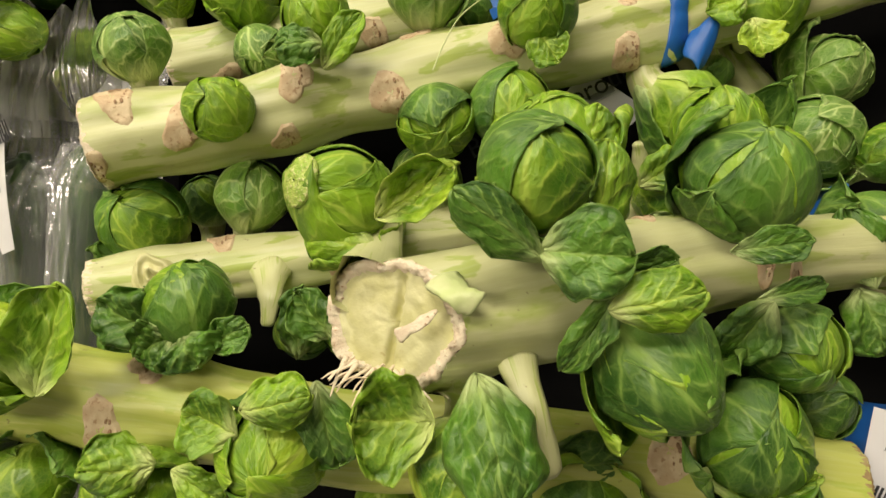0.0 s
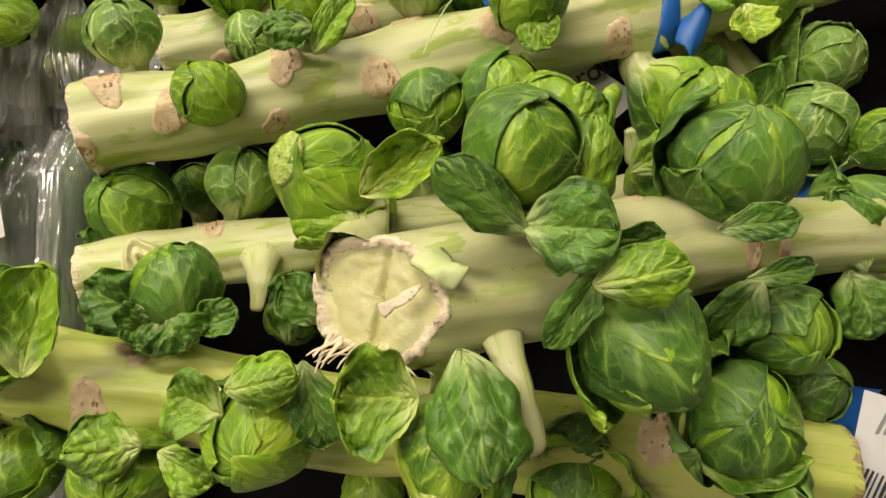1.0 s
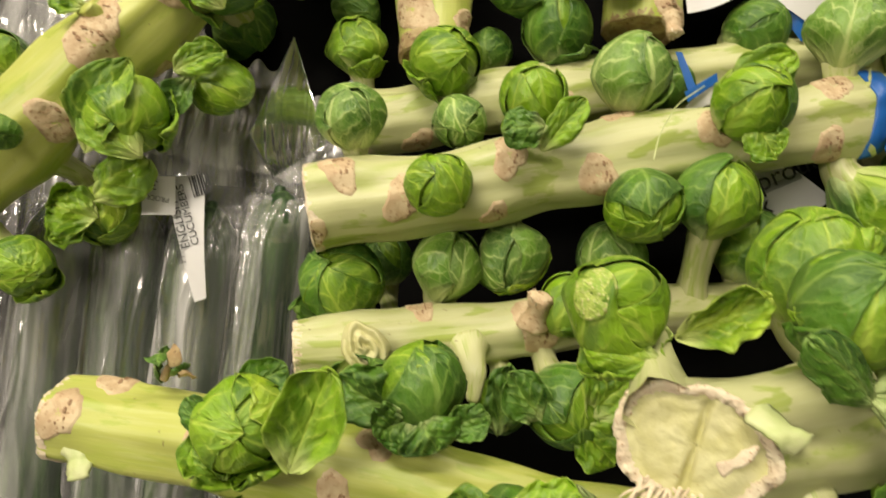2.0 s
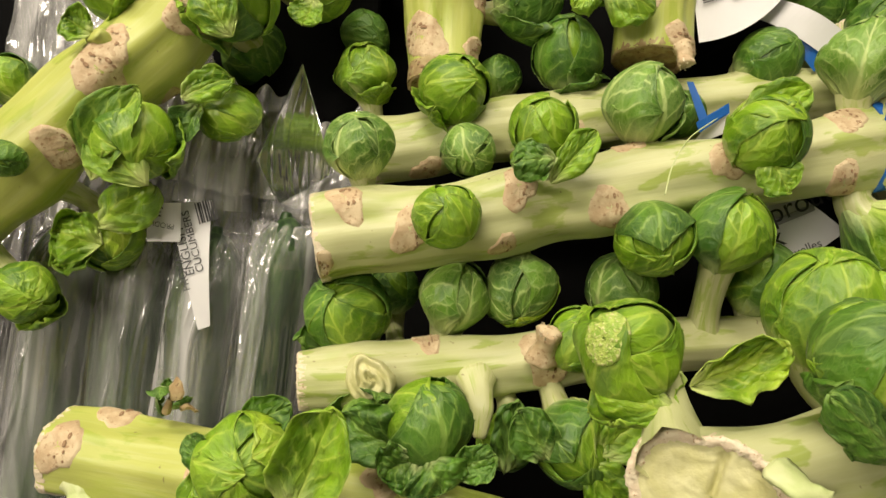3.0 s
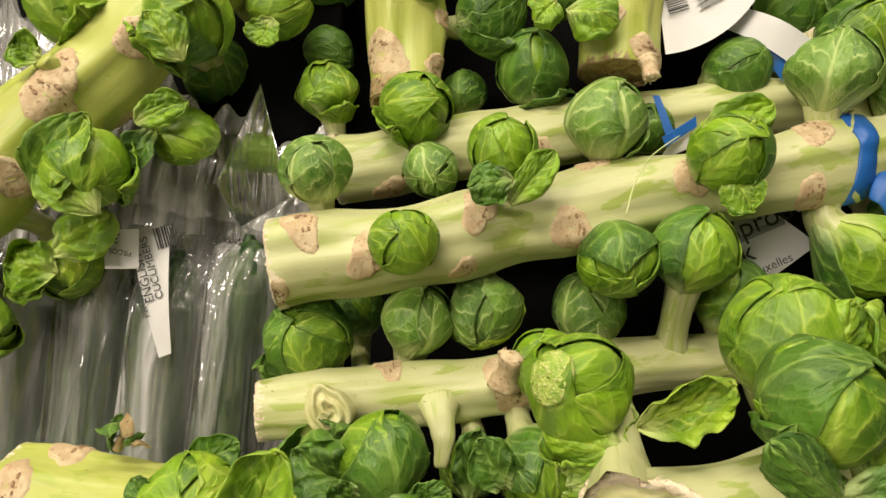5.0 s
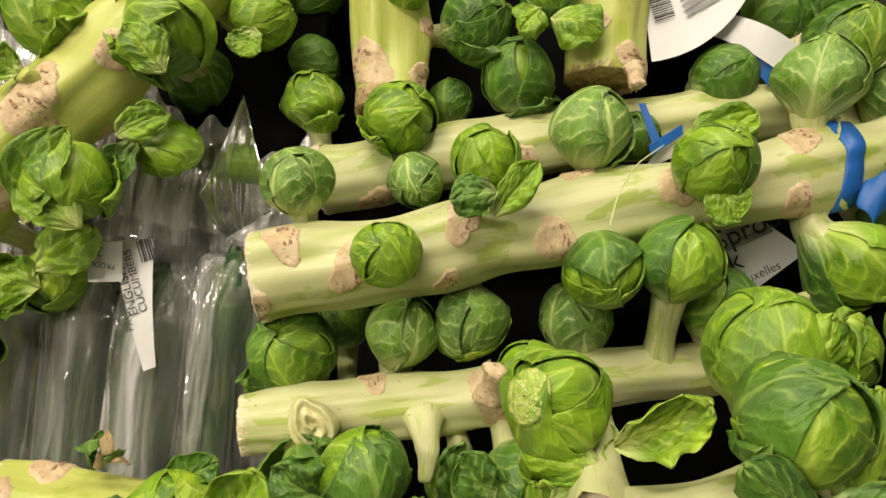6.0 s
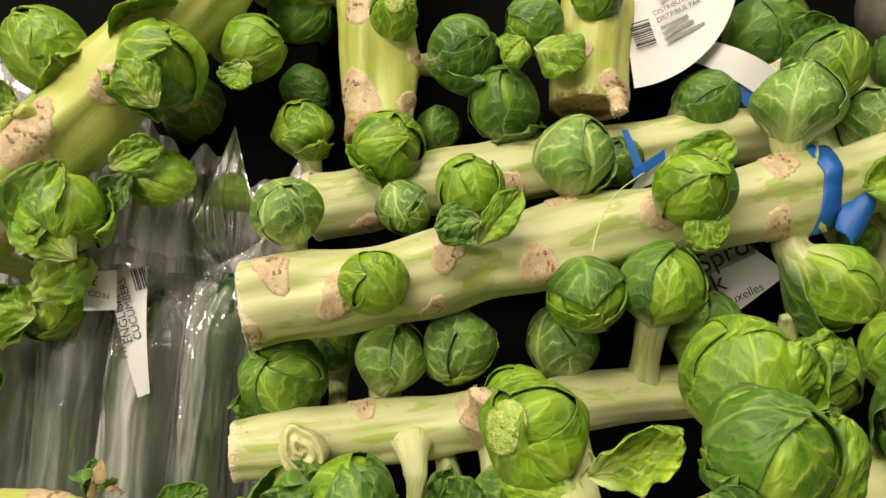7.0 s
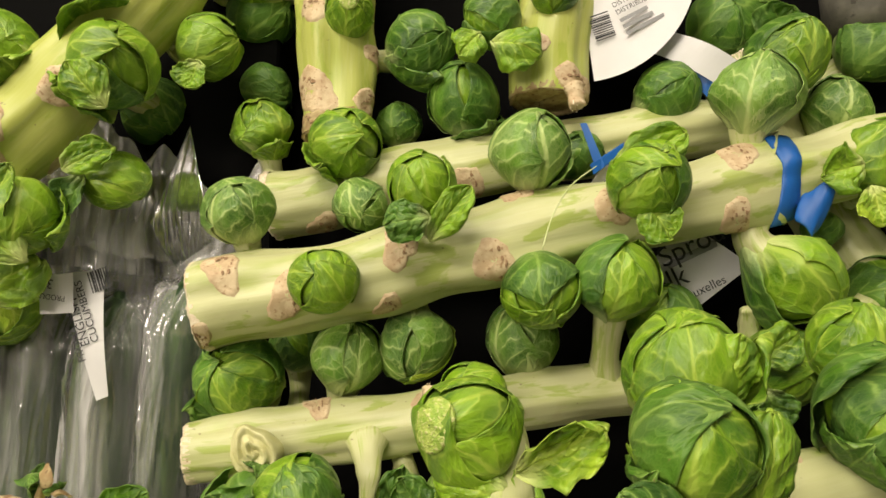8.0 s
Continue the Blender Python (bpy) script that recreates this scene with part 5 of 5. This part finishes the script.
TAG_E_FOOT = [(0.0292, 0.1373, -0.3775), (0.0460, 0.1492, -0.3775), (0.0467, 0.1434, -0.3775), (0.0312, 0.1316, -0.3775)]
LUMP = (0.2058, 0.2524, -0.4200)
WRAP_TAB = [(-0.2744, 0.0441, -0.3570), (-0.2553, 0.0453, -0.3570), (-0.2570, 0.0669, -0.3570), (-0.2762, 0.0647, -0.3570)]
WRAP_STRIP = [(-0.2659, 0.0667, -0.3625), (-0.2432, -0.0031, -0.3625), (-0.2365, -0.0002, -0.3625), (-0.2421, 0.0701, -0.3625)]
WRAP_TEXT = [(-0.2482, 0.0191, -0.3598), (-0.2464, 0.0279, -0.3598), (-0.2415, 0.0301, -0.3598)]
FLAP_CORNERS = [(-0.2222, 0.0959, -0.3720), (-0.2056, 0.0711, -0.3720), (-0.1651, 0.0852, -0.3209), (-0.1969, 0.1514, -0.3648)]
DRIED = (-0.2216, -0.0237, -0.2880)
free_leaf(corner, (-0.2948, 0.1467, -0.3220), (-0.3089, 0.1538, -0.3180), 0.018, 0.40, cup=0.5, seed=91, crimp=1.6)
tube("dried_stem", [(-0.2245, -0.0324, -0.2900), (-0.2211, -0.0248, -0.2870)], 0.0022, 0.0014, OLD, long, "dried brown stem")

rng = np.random.default_rng(77)
for k in range(34):
    root = TORN + np.array((0.0008 * k - 0.004, -0.0004 * k + 0.00001 * k * k - 0.0008 * rng.normal(), 0.001 * rng.normal()))
    way = unit((-0.8 + 0.05 * k + 0.2 * rng.normal(), -0.25 + 0.25 * rng.normal(), 0.5 * rng.uniform(0, 1)))
    tube("shred", [root - way * 0.003, root + way * 0.005, root + way * rng.uniform(0.007, 0.013) + np.array((0, -0.001, 0))], rng.uniform(0.0004, 0.0011), 0.0002, BARK, front, flat=0.5)
tube("rind_flap", FLAP, 0.0060, 0.0036, STUB, front, "curled flap of pale rind", 0.30, 0.1, 0.25)
tube("sliver", SLIVER, (0.0022, 0.0015, 0.0018, 0.0006), 0.0, BARK, front, "split sliver of white pith", 0.25, 0.1, 0.3)

# ---- cucumbers in clear film ----
for k, (foot, tip) in enumerate(CUCUMBERS):
    foot, tip = np.array(foot), np.array(tip)
    thing = empty("cucumber", foot, "long dark green cucumber shrink-wrapped in clear film", "cucumber", "wrapped cucumbers")
    n, m = 60, 28
    u = np.linspace(0, 1, n)
    ang = np.linspace(0, 2 * np.pi, m, endpoint=False)
    prof = 0.0185 * np.minimum(1, (np.minimum(u, 1 - u) * 14 + 0.02)) ** 0.5
    ax = unit(tip - foot)
    sa = unit(np.cross(ax, (0, 0, 1)))
    sb = np.cross(sa, ax)
    rib = 1 + 0.035 * np.cos(9 * ang + k) + 0.015 * np.cos(4 * ang)
    line = foot + (tip - foot) * u[:, None] + sa * (0.003 * np.sin(4 * u + k))[:, None]
    v = line[:, None] + (sa * np.cos(ang)[:, None] + sb * np.sin(ang)[:, None])[None] * (prof[:, None] * rib[None])[..., None]
    part("fruit", v.reshape(-1, 3), grid_faces(n, m, True), CUCUMBER, thing)
    tube("tail", [tip - ax * 0.006, tip + ax * 0.003], 0.005, 0.003, CUCUMBER, thing, "dark stem end")

# one loose bag lies over all of them
foot, tip = np.array(CUCUMBERS[0][0]), np.array(CUCUMBERS[0][1])
ax = unit((np.array(CUCUMBERS[3][1]) - np.array(CUCUMBERS[3][0])) + (tip - foot))
across = unit(np.cross(ax, (0, 0, 1)))
O = np.array(CUCUMBERS[0][0])
n, m = 260, 280
U, V = np.meshgrid(np.linspace(0.0, 0.44, n), np.linspace(-0.06, 0.172, m), indexing="ij")
base = np.full(U.shape, -0.398)
tops = [(np.array(a), np.array(b)) for a, b in CUCUMBERS]
pts = O + U[..., None] * ax + V[..., None] * across
for a, b in tops:
    w = unit(b - a)
    rel = pts - a
    along = rel @ w
    d = np.linalg.norm((rel - along[..., None] * w)[..., :2], axis=-1)
    ended = np.clip((np.linalg.norm(b - a) - along) / 0.03, 0, 1) ** 0.5
    base = np.maximum(base, -0.398 + 0.030 * ended * np.clip(1 - (d / 0.0225) ** 2, 0, 1) ** 0.5)
rng = np.random.default_rng(5)
creases = np.zeros(U.shape)
for k in range(44):
    v0, lean, wide = rng.uniform(-0.05, 0.17), rng.normal(0, 0.09), rng.uniform(0.0008, 0.003)
    u0, ulen = rng.uniform(0.03, 0.36), rng.uniform(0.03, 0.12)
    off = V - v0 - lean * (U - u0) - 0.0025 * np.sin(U * 60 + k)
    creases += rng.uniform(0.0015, 0.0060) * np.exp(-np.abs(off) / wide) * np.exp(-((U - u0) / ulen) ** 2)
for k in range(14):
    v0, lean, wide = rng.uniform(-0.03, 0.17), rng.normal(0, 0.05), rng.uniform(0.0025, 0.005)
    off = V - v0 - lean * (U - 0.2) - 0.003 * np.sin(U * 25 + k)
    creases += rng.uniform(0.002, 0.006) * np.clip(1 - np.abs(off) / wide, 0, 1) * (0.5 + 0.5 * np.sin(U * rng.uniform(15, 40) + k))
# flat folds that run the length of the bag, with sharp edges
for k in range(46):
    v0, lean, wide = rng.uniform(-0.05, 0.17), rng.normal(0, 0.05), rng.uniform(0.0020, 0.0065)
    u0, ulen = rng.uniform(0.0, 0.36), rng.uniform(0.06, 0.20)
    off = (V - v0 - lean * (U - u0) - 0.0012 * np.sin(U * 35 + k)) / wide
    shape = np.where(off < 0, np.clip(1 + off * 0.6, 0, 1), np.clip(1 - off * 2.2, 0, 1))
    creases = np.maximum(creases, rng.uniform(0.003, 0.007) * shape * np.clip(1.4 - np.abs(U - u0) / ulen, 0, 1))
for k in range(16):
    v0, lean, wide = rng.uniform(-0.03, 0.17), rng.normal(0, 0.25), rng.uniform(0.0005, 0.0013)
    u0, ulen = rng.uniform(0.03, 0.38), rng.uniform(0.008, 0.04)
    off = V - v0 - lean * (U - u0)
    creases += rng.uniform(0.0008, 0.0026) * np.exp(-np.abs(off) / wide) * np.exp(-((U - u0) / ulen) ** 2)
# flat facets between straight folds, larger where the mouth is gathered
facets = np.zeros(U.shape)
for k in range(9):
    lean = rng.uniform(-0.5, 0.5) if k < 6 else rng.uniform(0.8, 2.2)
    run = (V * math.cos(lean) + U * math.sin(lean)) * rng.uniform(18, 46) + rng.uniform(0, 6) + 0.4 * np.sin(U * rng.uniform(6, 15) + k)
    facets += rng.uniform(0.5, 1.0) * np.abs(run % 2.0 - 1.0)
head = np.clip((U - 0.26) / 0.09, 0, 1)
pts[..., 2] = base + 0.0016 + creases * (1 - 0.55 * head) + (facets - 3.2) * (0.0007 + 0.0020 * head)
cut_back = 0.92 - 0.42 * np.clip((V + 0.01) / 0.14, 0, 1) + 0.05 * np.sin(V * 120) + 0.03 * np.sin(V * 310)
pts -= (np.clip(U - 0.30, 0, 1) * (1 - np.clip(cut_back, 0, 1.0)))[..., None] * ax
bag = empty("produce_bag", pts[0, m // 2], "crumpled clear plastic bag draped over the cucumbers", "plastic bag")
split = int(n * 0.70)
for name, rows in (("film", pts[: split + 1]), ("gathered_top", pts[split:])):
    ob = part(name, rows.reshape(-1, 3), grid_faces(len(rows), m), FILM, bag)
    ob.visible_shadow = False
# the mouth of the bag lies folded back over itself, with one stiff corner standing up
fold = pts[int(n * 0.74):].copy()
fold[..., 2] += 0.004 + 0.003 * ripple(rng, np.stack([U, V * 2.2], -1)[int(n * 0.74):] * 14, 1.3, 2)
part("folded_mouth", fold.reshape(-1, 3), grid_faces(len(fold), m), FILM, bag).visible_shadow = False
a, b, c, d = (np.array(k) for k in FLAP_CORNERS)
u, v = np.meshgrid(np.linspace(0, 1, 40), np.linspace(0, 1, 40), indexing="ij")
rise = 0.0030 * np.sin(u * 3.1 + v * 1.2) + 0.0022 * np.abs((u * 1.4 - v * 0.8 + 3.0) % 1.0 - 0.5)
u, v = u[..., None], v[..., None]
corner_sheet = a * (1 - u) * (1 - v) + b * u * (1 - v) + c * u * v + d * (1 - u) * v
corner_sheet[..., 2] += rise
vv, ff, uu = thick(corner_sheet, np.concatenate([u, v], -1), 0.0002)
part("stiff_corner", vv, ff, FLAT_FILM, bag, "stiff upturned corner of clear film").visible_shadow = False


def middle(c, u, v):
    a, b, cc, d = (np.asarray(k, float) for k in c)
    return a * (1 - u) * (1 - v) + b * u * (1 - v) + cc * u * v + d * (1 - u) * v


def barcode(parent, place, along, up, count, length, height):
    r = np.random.default_rng(count)
    x = 0.0
    for _ in range(count):
        w = length / count * r.uniform(0.25, 0.8)
        bar("code_bar", np.asarray(place) + unit(along) * x, along, up, w, height, INK, parent)
        x += length / count


def lines_of_print(parent, place, along, up, rows, length, height, mat=GREY_INK):
    r = np.random.default_rng(rows)
    down = unit(np.cross(np.cross(along, up), along))
    for k in range(rows):
        bar("print_line", np.asarray(place) - down * height * 1.9 * k, along, up, length * r.uniform(0.65, 1.0), height, mat, parent)


UP = lambda deg: ((math.cos(math.radians(deg)), math.sin(math.radians(deg)), 0.0), (-math.sin(math.radians(deg)), math.cos(math.radians(deg)), 0.0))

# the label inside the bag
tag = empty("cucumber_label", middle(WRAP_TAB, 0.5, 0.5), "white printed paper label folded inside the clear bag", "label")
sheet("tab", WRAP_TAB, PAPER, tag, curl=0.005)
sheet("strip", WRAP_STRIP, PAPER, tag, curl=0.003)
al, up = UP(174)
writing("lettering", "PRODUCE", middle(WRAP_TAB, 0.97, 0.42) + np.array((0, 0, 0.0055)), al, up, 0.0042, INK, tag)
writing("lettering", "3C", middle(WRAP_TAB, 0.66, 0.86) + np.array((0, 0, 0.0058)), al, up, 0.0075, INK, tag)
al, up = UP(110)
writing("lettering", "PROMA", WRAP_TEXT[0], al, up, 0.0060, INK, tag)
writing("lettering", "ENGLISH", WRAP_TEXT[1], al, up, 0.0070, INK, tag)
writing("lettering", "CUCUMBERS", WRAP_TEXT[2], al, up, 0.0062, INK, tag)
barcode(tag, middle(WRAP_STRIP, 0.02, 0.62) + np.array((0, 0, 0.0020)), UP(20)[0], UP(20)[1], 8, 0.012, -0.012)

# round tag of the upper stalk
tag = empty("stalk_tag", middle(TAG_A, 0.5, 0.5), "white printed paper tag with a barcode beside an upper stalk", "tag")
n, m = 10, 30
th = np.linspace(radians(-82), radians(40), m)
R_TAG = 0.066
ctr = np.array(TAG_A[0]) + np.array((0.004, R_TAG * 0.995, 0.0))
grid = np.array([[ctr + np.array((math.cos(t) * q, math.sin(t) * q, 0.10 * math.cos(t) * q + 0.003 * (q / R_TAG) ** 2)) for t in th] for q in np.linspace(0.004, R_TAG, n)])
vv, ff, uu = thick(grid, np.zeros((n, m, 2)), 0.0003)
part("paper", vv, ff, PAPER, tag, smooth=False)
al, up = UP(28)
for k, body in enumerate(("DISTRIBUTED BY", "DISTRIBUE PAR")):
    writing("lettering", body, ctr + np.array((0.0190, -0.0225, 0.0062)) - np.array(up) * 0.0048 * k, al, up, 0.0042, INK, tag)
lines_of_print(tag, ctr + np.array((0.0190, -0.0225, 0.0064)) - np.array(up) * 0.0098, al, up, 3, 0.026, 0.0022)
lines_of_print(tag, ctr + np.array((-0.001, -0.006, 0.005)) + np.array((0.018, 0.004, 0)), al, up, 5, 0.032, 0.0016)
barcode(tag, ctr + np.array((0.010, -0.042, 0.0045)), UP(110)[0], UP(110)[1], 12, 0.016, -0.012)
tag = empty("band_tag", middle(TAG_B, 0.5, 0.5), "white paper band tag with a blue edge", "tag")
sheet("paper", TAG_B, PAPER, tag, curl=0.006)
sheet("blue_edge", TAG_B_EDGE, BLUE, tag, "printed blue edge", curl=0.003)
tag = empty("name_tag", middle(TAG_C, 0.5, 0.5), "white paper name tag with dark lettering under the banded stalk", "tag")
sheet("paper", TAG_C, PAPER, tag, curl=0.002)
al, up = UP(27)
al = np.array(al)
writing("lettering", "Brussels Sprouts", np.array(NAME_A) - al * 0.054, al, up, 0.0165, INK, tag)
writing("lettering", "Stalk", np.array(NAME_B) - al * 0.0145, al, up, 0.0165, INK, tag)
writing("lettering", "Choux de Bruxelles", np.array(NAME_C) - al * 0.034, al, up, 0.0072, INK, tag)
bar("wave", middle(TAG_C, 0.25, 0.45) + np.array((0, 0, 0.0024)), al, up, 0.03, 0.004, GREY_INK, tag)
tag = empty("barcode_tag", middle(TAG_D, 0.5, 0.5), "white paper tag with a barcode and a blue edge", "tag")
sheet("paper", TAG_D, PAPER, tag, curl=0.003)
sheet("blue_edge", TAG_D_EDGE, BLUE, tag, "printed blue edge", curl=0.002)
al, up = UP(-62)
lines_of_print(tag, middle(TAG_D, 0.30, 0.98) + np.array((0, 0, 0.003)), UP(62)[0], UP(62)[1], 4, -0.026, 0.0016)
barcode(tag, middle(TAG_D, 0.05, 0.05) + np.array((0, 0, 0.003)), UP(-25)[0], UP(-25)[1], 16, 0.036, 0.014)
tag = empty("edge_tag", middle(TAG_E, 0.5, 0.5), "white paper tag tucked behind the banded stalk", "tag")
sheet("paper", TAG_E, PAPER, tag, curl=0.001)
side, foot_edge = [np.array(k) for k in TAG_E_SIDE], [np.array(k) for k in TAG_E_FOOT]
side[1], side[2] = side[1] + 0.22 * (side[1] - side[0]), side[2] + 0.22 * (side[2] - side[3])
foot_edge[0], foot_edge[3] = foot_edge[0] + 0.18 * (foot_edge[0] - foot_edge[1]), foot_edge[3] + 0.18 * (foot_edge[3] - foot_edge[2])
for corner in (side[1], side[2], foot_edge[0], foot_edge[3]):
    corner[2] += 0.006
sheet("blue_edge", side, BLUE, tag, "printed blue edge", curl=0.0005)
sheet("blue_edge", foot_edge, BLUE, tag, "printed blue edge", curl=0.0005)

# a dull wrapped root at the far edge of the pile
gr = np.random.default_rng(12)
T, P = np.meshgrid(np.linspace(0.02, np.pi - 0.02, 30), np.linspace(0, 2 * np.pi, 40, endpoint=False), indexing="ij")
d = np.stack([np.sin(T) * np.cos(P), np.sin(T) * np.sin(P), np.cos(T)], -1)
rr = 0.030 * (1 + 0.10 * ripple(gr, d, 2.0) + 0.02 * ripple(gr, d, 9.0))
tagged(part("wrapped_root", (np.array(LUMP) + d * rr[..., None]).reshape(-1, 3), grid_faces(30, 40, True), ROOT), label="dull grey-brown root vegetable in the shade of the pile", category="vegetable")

# dried shrivelled bud on the end of the long stalk
rng = np.random.default_rng(3)
for k in range(7):
    q = np.array(DRIED) + rng.normal(0, 0.0034, 3)
    pts, luv = leaf_grid(rng, q, 0.0048, unit(rng.normal(size=3)), k, 0.3, 2.4, 0.9, 0.3, 0.0, 3.0, 9, 7)
    vv, ff, uu = thick(pts, luv, 0.0004)
    part("dried_bud", vv, ff, OLD if k % 4 == 0 else LEAVES[0], long, "shrivelled brown dried bud", uvs=uu)
